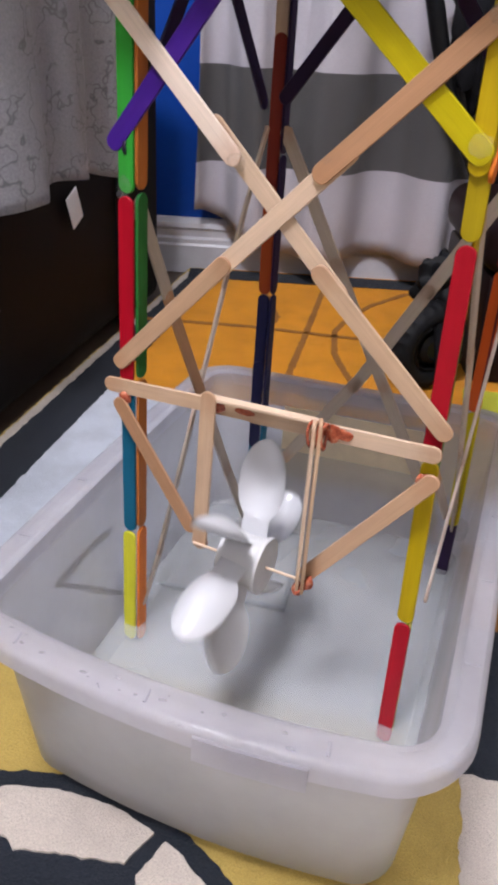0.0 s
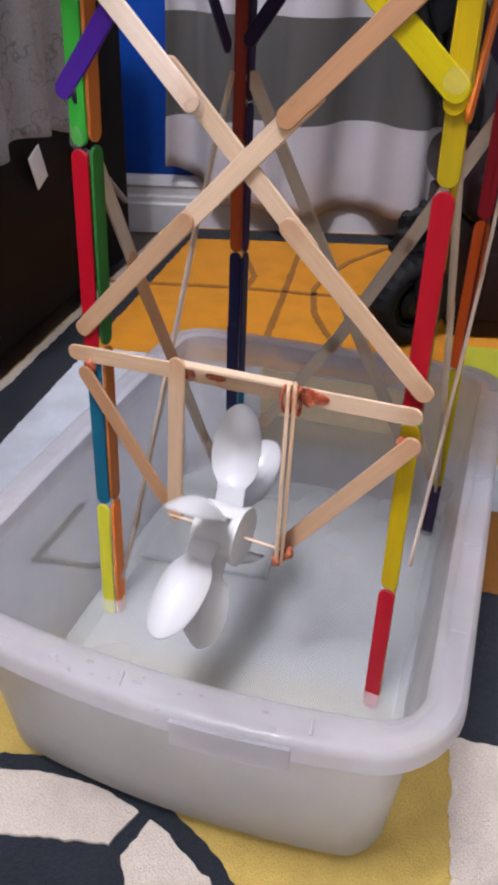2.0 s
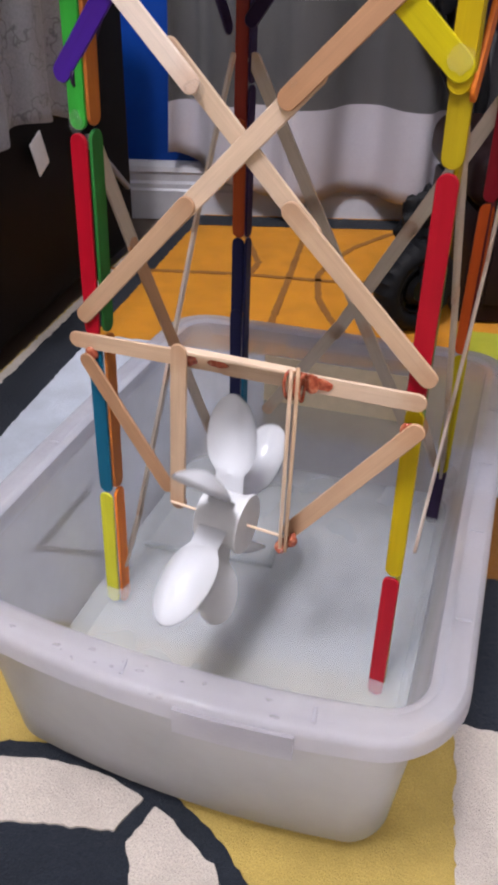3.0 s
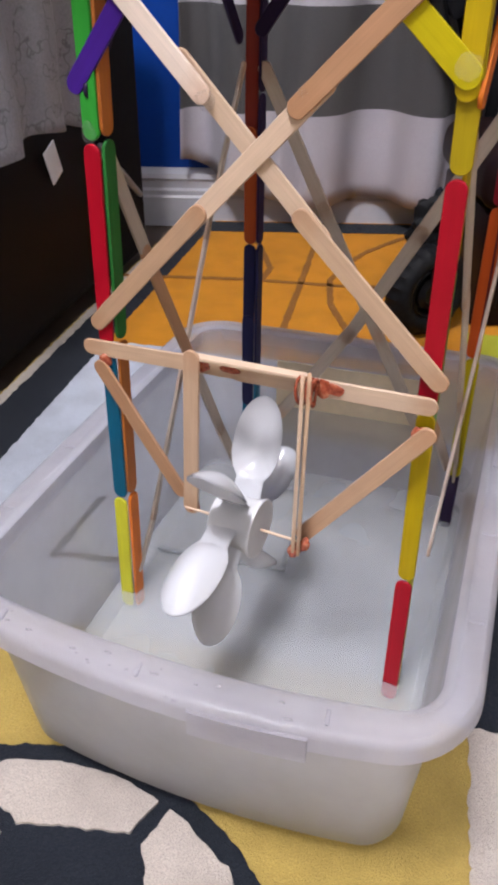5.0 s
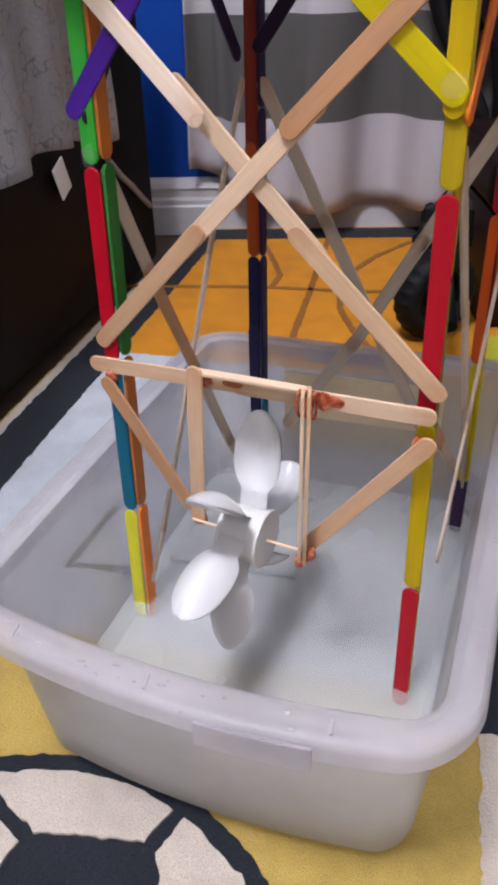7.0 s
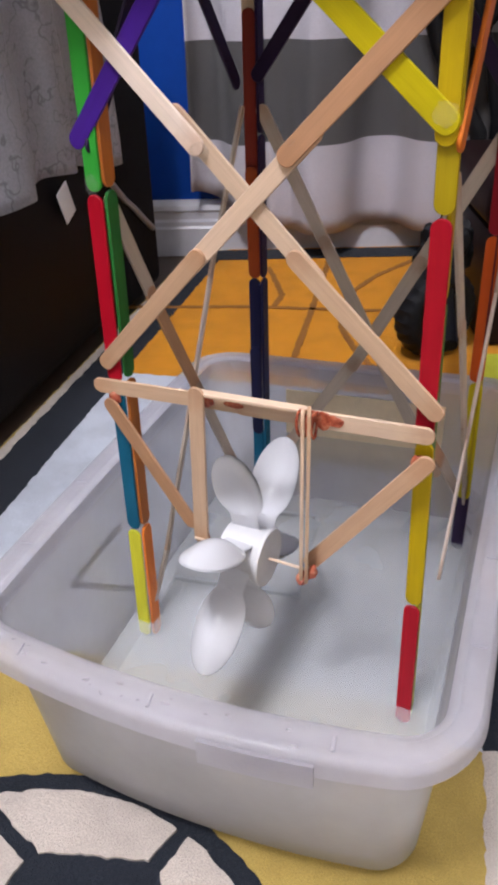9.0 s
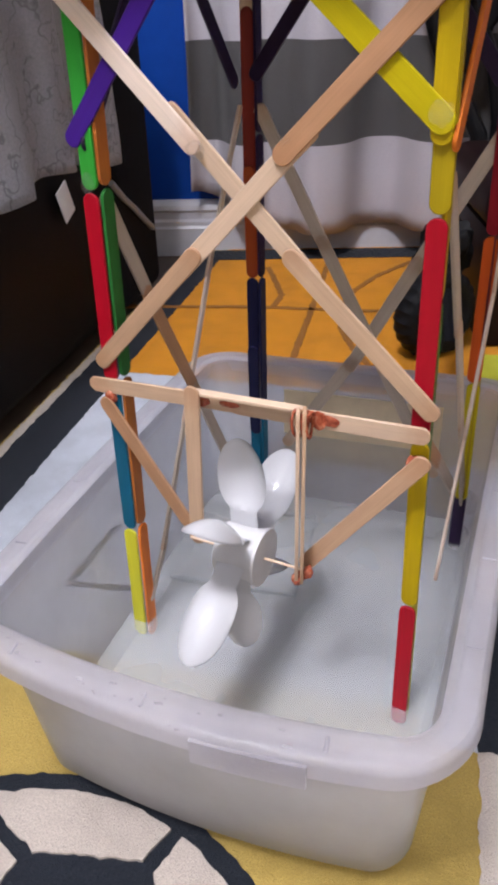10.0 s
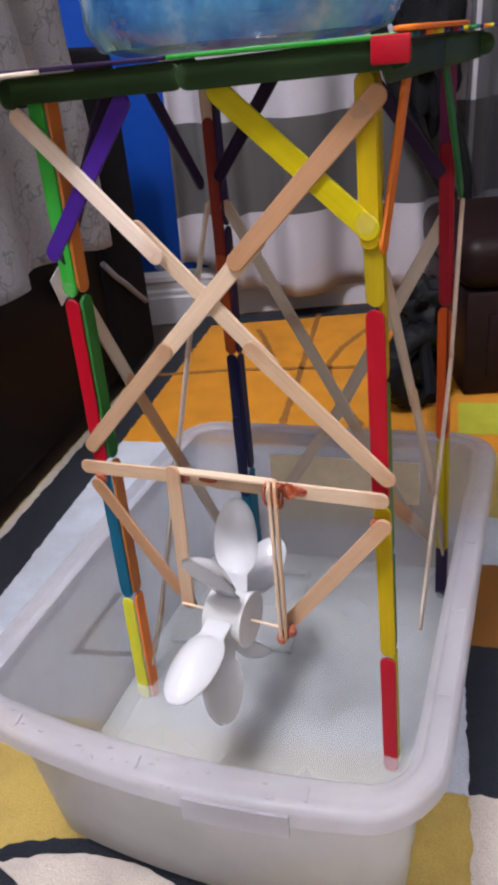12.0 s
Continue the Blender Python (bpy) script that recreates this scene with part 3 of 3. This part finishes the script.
# front cross brace
fr(-0.048, 0.308, 0.034, 0.391, -0.1000, PALE, name="brace_stick")
fr(-0.105, 0.2475, -0.0295, 0.327, -0.1022, HONEY, name="brace_stick")
fr(0.0150, 0.3735, 0.0985, 0.4555, -0.1022, TAN, name="brace_stick")
fr(-0.046, 0.396, 0.036, 0.3155, -0.0978, PALE, name="brace_stick")
fr(-0.1085, 0.4560, -0.0255, 0.3760, -0.1032, WHITE_STICK, name="brace_stick")
fr(0.0185, 0.3315, 0.1025, 0.2545, -0.1000, NATURAL, name="brace_stick")
# front beam with the wheel's hangers
fr(-0.1140, 0.2336, 0.004, 0.2408, -0.1022, NATURAL, name="beam_stick")
fr(-0.014, 0.2402, 0.1015, 0.2464, -0.1043, PALE, name="beam_stick")
stick((-0.040, -0.1035, 0.2472), (0.034, -0.1035, 0.2505), (0, 0, 1), PALE, "beam_stick", 0.006)
fr(-0.0330, 0.2525, -0.0370, 0.1390, -0.1130, NATURAL, name="hanger_stick")
stick((0.0368, -0.1088, 0.2560), (0.0362, -0.1088, 0.1345), N_HANG, NATURAL, "hanger_stick")
stick((0.0336, -0.1101, 0.2550), (0.0334, -0.1101, 0.1345), N_HANG, PALE, "hanger_stick")
fr(-0.1035, 0.2270, -0.046, 0.1430, -0.1050, TAN, name="brace_stick")
fr(0.1015, 0.2350, 0.0330, 0.1400, -0.1070, HONEY, name="brace_stick")
# side cross braces
for v0, z0, v1, z1, mat in ((-0.088, 0.350, -0.050, 0.272, GREYWOOD), (-0.058, 0.287, -0.003, 0.184, TAN), (-0.010, 0.198, 0.043, 0.097, GREYWOOD), (0.036, 0.11, 0.082, 0.03, GREYWOOD)):
    sd(v0, z0, v1, z1, -0.0975, mat, name="brace_stick")
for v0, z0, v1, z1, mat in ((0.085, 0.372, 0.024, 0.266, GREYWOOD), (0.031, 0.278, -0.022, 0.170, WHITE_STICK), (-0.016, 0.181, -0.066, 0.082, GREYWOOD), (-0.060, 0.090, -0.088, 0.05, GREYWOOD)):
    sd(v0, z0, v1, z1, -0.0998, mat, name="brace_stick", width=0.0048)
for v0, z0, v1, z1, mat in ((-0.0800, 0.371, -0.0150, 0.268, GREYWOOD), (-0.018, 0.277, 0.040, 0.178, GREYWOOD), (0.036, 0.185, 0.092, 0.086, GREYWOOD), (0.080, 0.105, 0.106, 0.062, GREYWOOD)):
    sd(v0, z0, v1, z1, 0.1010, mat, name="brace_stick")
for v0, z0, v1, z1, mat in ((0.103, 0.371, 0.0850, 0.259, WHITE_STICK), (0.0885, 0.266, 0.048, 0.160, WHITE_STICK), (0.0515, 0.168, 0.006, 0.064, WHITE_STICK)):
    sd(v0, z0, v1, z1, 0.1032, mat, name="brace_stick", width=0.0065)
for v0, z0, v1, z1, mat in ((-0.085, 0.246, 0.000, 0.170, TAN), (-0.008, 0.178, 0.075, 0.10, GREYWOOD)):
    sd(v0, z0, v1, z1, 0.0960, mat, name="brace_stick")
# back cross braces
for u0, z0, u1, z1, mat in ((-0.085, 0.372, -0.030, 0.273, GREYWOOD), (-0.036, 0.284, 0.020, 0.184, GREYWOOD), (0.014, 0.195, 0.070, 0.095, GREYWOOD)):
    fr(u0, z0, u1, z1, 0.1000, mat, name="brace_stick")
for u0, z0, u1, z1, mat in ((0.088, 0.363, 0.036, 0.264, GREYWOOD), (0.042, 0.276, -0.010, 0.176, GREYWOOD), (-0.003, 0.19, -0.065, 0.092, GREYWOOD)):
    fr(u0, z0, u1, z1, 0.1022, mat, name="brace_stick")
# upper corner braces
fr(-0.1043, 0.3745, -0.0345, 0.460, -0.1010, PAINTED["purple"], name="corner_brace")
sd(-0.095, 0.372, -0.026, 0.460, -0.1000, PAINTED["dark_purple"], name="corner_brace")
fr(0.0945, 0.3905, 0.0120, 0.4620, -0.1000, PAINTED["bright_yellow"], name="corner_brace", width=0.0115)
sd(-0.0915, 0.3820, -0.0430, 0.466, 0.1035, PAINTED["orange"], name="corner_brace")
sd(0.0780, 0.384, 0.018, 0.460, -0.0990, PAINTED["dark_purple"], name="corner_brace")
fr(-0.0840, 0.388, -0.0290, 0.460, 0.0900, PAINTED["dark_purple"], name="corner_brace")
sd(0.1095, 0.371, 0.0460, 0.458, 0.1010, PAINTED["dark_green"], name="corner_brace")
fr(0.086, 0.388, 0.030, 0.46, 0.0900, PAINTED["dark_purple"], name="corner_brace")
# platform
for u0, z0, u1, z1, v in ((-0.113, 0.4645, 0.002, 0.4660, -0.1045), (-0.002, 0.4655, 0.112, 0.4680, -0.1050), (-0.113, 0.4640, 0.0, 0.4645, 0.102), (0.0, 0.4640, 0.113, 0.4645, 0.1025)):
    fr(u0, z0, u1, z1, v, PAINTED["forest"], name="rail_stick", width=0.0125)
for v0, v1, u in ((-0.108, 0.004, -0.110), (0.0, 0.112, -0.1105), (-0.108, 0.004, 0.110), (0.0, 0.112, 0.1105)):
    sd(v0, 0.4640, v1, 0.4645, u, PAINTED["forest"], name="rail_stick", width=0.0150)
deck = ["dark_purple", "navy", "green", "lime", "bright_yellow", "orange", "red", "teal", "purple", "dark_green", "yellow", "blue"]
for n in range(20):
    v = -0.108 + n * 0.0112
    for k, (u0, u1) in enumerate(((-0.114, 0.0), (0.0, 0.114))):
        stick((u0, v, 0.4742), (u1, v, 0.4742), (0, 0, 1), PAINTED[deck[(n * 5 + k * 2) % len(deck)]], "deck_stick")
stick((0.112, -0.116, 0.4765), (0.112, -0.004, 0.4765), (0, 0, 1), PAINTED["orange"], "deck_stick")
stick((-0.119, -0.1175, 0.4728), (-0.068, -0.1175, 0.4734), (0, 0, 1), WHITE_STICK, "deck_stick")
part("end_block", box((0.016, 0.0030, 0.0105), (0.107, -0.1155, 0.4695), 0.0008), PAINTED["red"], tower, "red stick end")


def glue(u, v, z, size, seed, mat=GLUE):
    v += 0.0055 if z > 0.15 and v < 0 and mat is GLUE and abs(u - 0.031) > 0.004 else (0.006 if v < 0 and mat is CLEAR_GLUE else 0)
    part("glue", blob(size, seed, (u, v, z), 3, 0.28, 0.9), mat, tower, "reddish dried glue" if mat is GLUE else "clear dried glue")


for n, u in enumerate((0.0312, 0.0340, 0.0368, 0.0392)):
    loop = [(u + 0.0006 * math.sin(k), -0.1072 + 0.0052 * math.cos(2 * math.pi * k / 12), 0.2445 + 0.0076 * math.sin(2 * math.pi * k / 12)) for k in range(13)]
    part("binding", tube(loop, 0.0009, 8), GLUE if n != 1 else TAN, tower, "red-stained binding round the beam")
for n, (u, v, z, su, sv, sz) in enumerate(((0.0415, -0.1056, 0.2440, 0.0050, 0.0009, 0.0054), (0.0470, -0.1049, 0.2445, 0.0060, 0.0006, 0.0034), (-0.0335, -0.1045, 0.2405, 0.0075, 0.0025, 0.0040), (-0.0135, -0.1050, 0.2420, 0.006, 0.0015, 0.0022), (0.0345, -0.1095, 0.1385, 0.0036, 0.0056, 0.0046), (0.0400, -0.1075, 0.1430, 0.0026, 0.0030, 0.0048), (-0.0370, -0.1040, 0.1430, 0.0045, 0.0035, 0.0048), (-0.0990, -0.1010, 0.2270, 0.0040, 0.0035, 0.0050), (0.0930, -0.1020, 0.2280, 0.0035, 0.0030, 0.0055))):
    glue(u, v, z, (su, sv, sz), n)
for n, (u, v, z, su, sv, sz) in enumerate(((0.100, 0.098, 0.075, 0.006, 0.005, 0.012), (0.021, -0.1015, 0.383, 0.0035, 0.0016, 0.003), (-0.0952, -0.1020, 0.3560, 0.0045, 0.0012, 0.0055), (0.0905, -0.1042, 0.3980, 0.0050, 0.0012, 0.0050), (-0.0262, -0.1045, 0.3770, 0.0050, 0.0014, 0.0045), (0.0880, -0.1045, 0.4470, 0.0045, 0.0014, 0.0040))):
    glue(u, v, z, (su, sv, sz), n + 20, CLEAR_GLUE)


# ---- water wheel ----
HUB = Vector((-0.0045, -0.1075, 0.1440))
WHEEL_M = TOWER_M @ Matrix.Translation(HUB)
wheel = tagged(new("waterwheel"), "white water wheel of plastic spoons on a thin axle", "water wheel")


def spoon_bmesh():
    """Spoon along +z, broad across x, hollow towards -y."""
    bm = bmesh.new()
    z0, z1, zb, n, m = 0.010, 0.0775, 0.0265, 40, 14
    for off in (0.0, 0.0011):
        rows = []
        for i in range(n + 1):
            t = i / n
            z = z0 + (z1 - z0) * math.sin(math.pi / 2 * t)
            b = max(0.0, (z - zb) / (z1 - zb))
            bowl = 0.0152 * math.sqrt(max(0.0, 1 - abs(2 * (b ** 0.80) - 1) ** 2.2)) if b > 0 else 0.0
            neck = (0.0062 + 0.0030 * (1 - t)) * max(0.0, 1 - b * 1.4)
            half = max((bowl ** 3 + neck ** 3) ** (1 / 3), 0.0003)
            depth = 0.0095 * (max(0.0, math.sin(math.pi * min(1.0, b ** 0.9))) ** 0.75) if b > 0 else 0.0
            row = []
            for j in range(m + 1):
                s = 2 * j / m - 1
                y = 0.0085 + depth * (1 - s * s) + off + 0.002 * t * t
                row.append(bm.verts.new((s * half, y, z)))
            rows.append(row)
        for a, b2 in zip(rows, rows[1:]):
            for j in range(m):
                bm.faces.new((a[j], a[j + 1], b2[j + 1], b2[j]))
    bmesh.ops.remove_doubles(bm, verts=bm.verts, dist=1e-6)
    return bm


hub_m = pose(0, 0, 0, 0, 90, 0)
part("hub", lathe([(0.0145, -0.0130), (0.0160, -0.0125), (0.0163, -0.006), (0.0160, 0.002), (0.0168, 0.010), (0.0182, 0.0135), (0.0186, 0.0150), (0.0183, 0.0158), (0.0100, 0.0162), (0.0030, 0.0158)], 48), FOAM, wheel, "white round cap hub", hub_m)
spoon_me = mesh_of("spoon", spoon_bmesh(), SPOON)
SPOON_ANGLES = (0, -50, -116, -180, -232, -300)
for n, a in enumerate(SPOON_ANGLES):
    ob = new("spoon", spoon_me)
    ob.parent = wheel
    # angle 0 points to the front, 90 up
    ob.matrix_local = Matrix.Rotation(radians(90 - a), 4, "X") @ pose(0.001 * ((n % 3) - 1), 0, 0, 0, 0, (4, -3, 2, -5, 3, 0)[n])
part("axle", tube([(-0.036, 0, -0.001), (0.041, 0, -0.0005)], 0.0009), PALE, wheel, "thin wooden skewer axle")


# ---- jug on the tower ----
def build_jug():
    ob = tagged(new("water_jug"), "clear blue plastic jug of water standing on the tower", "jug")
    ob.matrix_world = TOWER_M @ pose(-0.0065, -0.010, 0.4755)
    bm = lathe([(0.066, 0.0), (0.081, 0.004), (0.087, 0.014), (0.087, 0.05), (0.084, 0.056), (0.084, 0.062), (0.087, 0.068), (0.087, 0.13), (0.070, 0.165), (0.035, 0.195), (0.022, 0.205), (0.022, 0.225)], 40)
    part("body", bm, JUG, ob, "dented blue-tinted body")
    part("cap", lathe([(0.024, 0.226), (0.025, 0.229), (0.025, 0.242), (0.022, 0.246)], 24), WHITE_TRIM, ob, "white screw cap")


build_jug()


# ---- room things ----
def cloth_sheet(w, h, nx, nz, fold, fn_bottom=None):
    bm = bmesh.new()
    rows = []
    for j in range(nz + 1):
        row = []
        for i in range(nx + 1):
            x, z = w * i / nx, h * j / nz
            row.append(bm.verts.new(fold(x, z)))
        rows.append(row)
    for a, b in zip(rows, rows[1:]):
        for i in range(nx):
            bm.faces.new((a[i], a[i + 1], b[i + 1], b[i]))
    return bm


def build_curtain():
    def fold(x, z):
        k = 1 - 0.25 * z / 2.2
        y = 0.030 * k * math.tanh(1.6 * math.sin(x * 44 + 0.9 * math.sin(x * 11))) + 0.016 * math.sin(x * 21 + 1) + 0.010 * noise.noise(Vector((x * 6, z * 2, 0)))
        hem = 0.064 + 0.066 * max(0.0, 1 - x / 0.16) + 0.0025 * noise.noise(Vector((x * 14, 0, 5)))
        y -= 0.0025 if z < 0.085 else 0.0
        return (x + 0.006 * math.sin(z * 5 + x * 20), y, hem + z * (2.17 - hem) / 2.05)
    # folds of the stretch whose cloth colours carry the shade
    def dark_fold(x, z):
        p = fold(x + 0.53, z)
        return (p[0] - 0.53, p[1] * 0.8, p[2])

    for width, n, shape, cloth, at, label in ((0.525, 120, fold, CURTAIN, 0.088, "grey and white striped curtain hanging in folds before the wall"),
                                             (0.55, 120, dark_fold, SHADED_CURTAIN, 0.597, "striped curtain continued to the right in folds, its shade put into darker stripes")):
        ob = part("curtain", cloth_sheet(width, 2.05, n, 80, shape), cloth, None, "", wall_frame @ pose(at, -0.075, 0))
        mod = ob.modifiers.new("thickness", "SOLIDIFY")
        mod.thickness = 0.0015
        tagged(ob, label, "curtain")
    rod = part("curtain_rod", tube([(-0.3, -0.075, 2.19), (1.7, -0.075, 2.19)], 0.010, 12), BLACK, None, "", wall_frame)
    tagged(rod, "black metal curtain rod", "curtain rod")


build_curtain()


def build_sofa():
    """Dark leather sofa whose side runs along the rug's border."""
    ob = tagged(new("sofa"), "dark brown-black leather sofa beside the rug", "sofa")
    ob.matrix_world = pose(0, 0, 0, 0, 0, RUG_TURN)
    part("base", box((0.9, 1.45, 0.30), (-0.556 - 0.45, 0.40, 0.168), 0.02, 3), LEATHER, ob)
    part("seat_cushion", box((0.9, 1.20, 0.20), (-0.57 - 0.45, 0.36, 0.42), 0.05, 4), LEATHER, ob)
    part("armrest", box((0.90, 0.16, 0.480), (-0.545 - 0.45, 1.127, 0.256), 0.02, 4), BLACK_CLOTH, ob, "dark grey rounded armrest")
    for y in (-0.25, 1.1):
        part("foot", box((0.06, 0.06, 0.016), (-0.62, y, 0.008)), BLACK, ob)

    def fold(x, z):
        y = 0.014 * math.tanh(1.5 * math.sin(x * 38 + 2 * math.sin(x * 5))) + 0.012 * math.sin(x * 13 + 2) + 0.01 * noise.noise(Vector((x * 9, z * 7, 2)))
        hem = 0.020 * math.sin(x * 7 + 1.0) + 0.012 * noise.noise(Vector((x * 12, 0, 9)))
        return (x * (1 - 0.16 * max(0.0, z - 0.12)), -y, z + hem * max(0, 1 - z / 0.15))
    bl = part("blanket", cloth_sheet(1.25, 0.52, 170, 40, fold), BLANKET, None, "", pose(0, 0, 0, 0, 0, RUG_TURN) @ pose(-0.524, -0.2, 0.245, 0, 0, 90))
    mod = bl.modifiers.new("thickness", "SOLIDIFY")
    mod.thickness = 0.003
    tagged(bl, "light grey printed blanket draped over the sofa", "blanket")
    part("strap", tube([(-0.541, 1.03, 0.215), (-0.540, 1.065, 0.186), (-0.539, 1.098, 0.164), (-0.540, 1.135, 0.138), (-0.541, 1.170, 0.115)], 0.0045, 8), SHADED_RIDGE_AND_STRAP, ob, "grey satin strap")
    part("tag", box((0.002, 0.030, 0.042), (0, 0, 0), 0.0005), TAG, ob, "white cloth label", pose(-0.5475, 0.903, 0.220, 22, 0, 0))


build_sofa()


def build_tyre():
    """Small wheel standing on the rug: knobbly tyre, glossy hub and three open spokes."""
    ob = tagged(new("pushchair_wheel"), "black ribbed rubber wheel with glossy hub on the rug", "wheel")
    ob.matrix_world = pose(0.322, 0.945, RUG_Z + 0.0605, 0, 0, -72) @ pose(0, 0, 0, 0, 90, 0)
    bm = bmesh.new()
    n, m = 72, 14
    rings = []
    for i in range(n):
        a = 2 * math.pi * i / n
        ring = []
        for j in range(m):
            b = 2 * math.pi * j / m
            r = 0.0445 + 0.0140 * math.cos(b) + (0.0022 if i % 3 == 0 and math.cos(b) > 0.3 else 0)
            ring.append(bm.verts.new((r * math.cos(a), r * math.sin(a), 0.021 * math.sin(b))))
        rings.append(ring)
    for i in range(n):
        for j in range(m):
            bm.faces.new((rings[i][j], rings[(i + 1) % n][j], rings[(i + 1) % n][(j + 1) % m], rings[i][(j + 1) % m]))
    part("tyre", bm, RUBBER, ob)
    part("rim", lathe([(0.0335, -0.013), (0.0335, 0.013), (0.0305, 0.015), (0.0295, 0.0), (0.0305, -0.015)], 40), BLACK, ob)
    part("hub", lathe([(0.004, -0.012), (0.020, -0.010), (0.0235, 0.004), (0.0220, 0.012), (0.0150, 0.017), (0.0135, 0.0145), (0.006, 0.0155), (0.002, 0.016)], 36), BLACK, ob, "glossy black dished hub")
    for k in range(3):
        part("spoke", box((0.012, 0.018, 0.007), (0.0265, 0, 0.0), 0.002), BLACK, ob, "", Matrix.Rotation(radians(75 + 120 * k), 4, "Z"))


build_tyre()


def build_low_chest():
    ob = tagged(new("wooden_chest"), "low dark brown wooden chest standing at the curtain", "chest")
    ob.matrix_world = wall_frame @ pose(0.795, -0.355, RUG_Z)
    part("body", box((0.56, 0.26, 0.150), (0, 0, 0.077), 0.006), BROWN_WOOD, ob)
    part("lid", box((0.585, 0.285, 0.072), (0, 0, 0.190), 0.028, 5), BROWN_WOOD, ob, "rounded dark brown lid")
    part("panel", box((0.50, 0.006, 0.09), (0, -0.132, 0.075), 0.002), BROWN_WOOD, ob)


build_low_chest()


def build_pushchair():
    """Folded black buggy frame by the curtain: bent tubes over a slumped cloth seat."""
    ob = tagged(new("folded_pushchair"), "black folded pushchair frame with slumped cloth seat", "pushchair")
    ob.matrix_world = wall_frame @ pose(0, -0.15, 0)
    part("frame_tube", tube([(0.44, 0, 0.50), (0.463, 0, 0.428), (0.49, 0, 0.353), (0.527, 0, 0.29), (0.56, -0.01, 0.23), (0.57, -0.02, 0.12), (0.56, -0.03, RUG_Z + 0.012)], 0.014, 10), BLACK, ob)
    part("frame_tube", tube([(0.47, 0, 0.50), (0.53, 0, 0.42), (0.572, 0, 0.33), (0.590, 0, 0.25), (0.591, 0, 0.167), (0.585, 0, 0.06), (0.575, 0, RUG_Z + 0.010)], 0.011, 10), BLACK, ob)
    part("cloth_seat", blob((0.034, 0.030, 0.042), 4, (0.462, -0.30, RUG_Z + 0.125), 4, 0.5, 1.6), RUBBER, ob, "black folded joint cover")
    part("hood", blob((0.046, 0.040, 0.13), 9, (0.530, 0.0, 0.48), 4, 0.45, 1.5), BLACK_CLOTH, ob, "crumpled black hood")
    part("axle_bar", tube([(0.445, -0.46, 0.071), (0.462, -0.30, 0.125), (0.56, -0.03, 0.10)], 0.009, 8), BLACK, ob)


build_pushchair()

# ceiling lamp with four bulbs (source of the room's light)
lamp = tagged(new("ceiling_lamp"), "white ceiling lamp with four frosted bulbs", "lamp")
lamp.matrix_world = pose(*LAMP, 2.5)
part("base", lathe([(0.07, -0.03), (0.08, -0.01), (0.08, 0.0)], 40), WHITE_TRIM, lamp)
part("stem", tube([(0, 0, -0.22), (0, 0, -0.02)], 0.012), WHITE_TRIM, lamp)
for x, y, z in BULBS:
    arm = part("arm", tube([(0, 0, -0.20), (0.8 * (x - LAMP[0]), 0.8 * (y - LAMP[1]), -0.21), (x - LAMP[0], y - LAMP[1], -0.25)], 0.008), WHITE_TRIM, lamp)
    part("holder", lathe([(0.016, -0.285), (0.018, -0.25), (0.012, -0.245)], 16), WHITE_TRIM, arm, "", pose(x - LAMP[0], y - LAMP[1], 0))


# ---- movement ----
TURNS = [
    (0.0, 45), (0.1, 72), (0.2, 103), (0.3, 126), (0.4, 162), (0.5, 181), (0.6, 200), (0.7, 216), (0.8, 229), (0.9, 240), (1.0, 253), (1.1, 261), (1.2, 272), (1.3, 280), (1.4, 287), (1.5, 293),
    (1.6, 302), (1.7, 312), (1.8, 324), (1.9, 332), (2.0, 340), (2.1, 347), (2.2, 355), (2.3, 364), (2.4, 376), (2.5, 388), (2.6, 404), (2.7, 414), (2.8, 427), (2.9, 441), (3.0, 458), (3.1, 467), (3.2, 482),
    (3.6, 548), (4.0, 607), (4.4, 658), (4.8, 700), (5.0, 710), (5.2, 721), (5.5, 735), (5.8, 748), (6.0, 756), (6.2, 760), (6.5, 763), (6.8, 764), (7.1, 766), (7.6, 772), (8.2, 783),
    (8.8, 794), (9.4, 802), (10.0, 810), (10.4, 815), (10.8, 820), (11.4, 824), (12.0, 829),
]


def motions():
    walk(wheel, [(t, WHEEL_M @ Matrix.Rotation(radians(4 - a), 4, "X")) for t, a in TURNS])


motions()
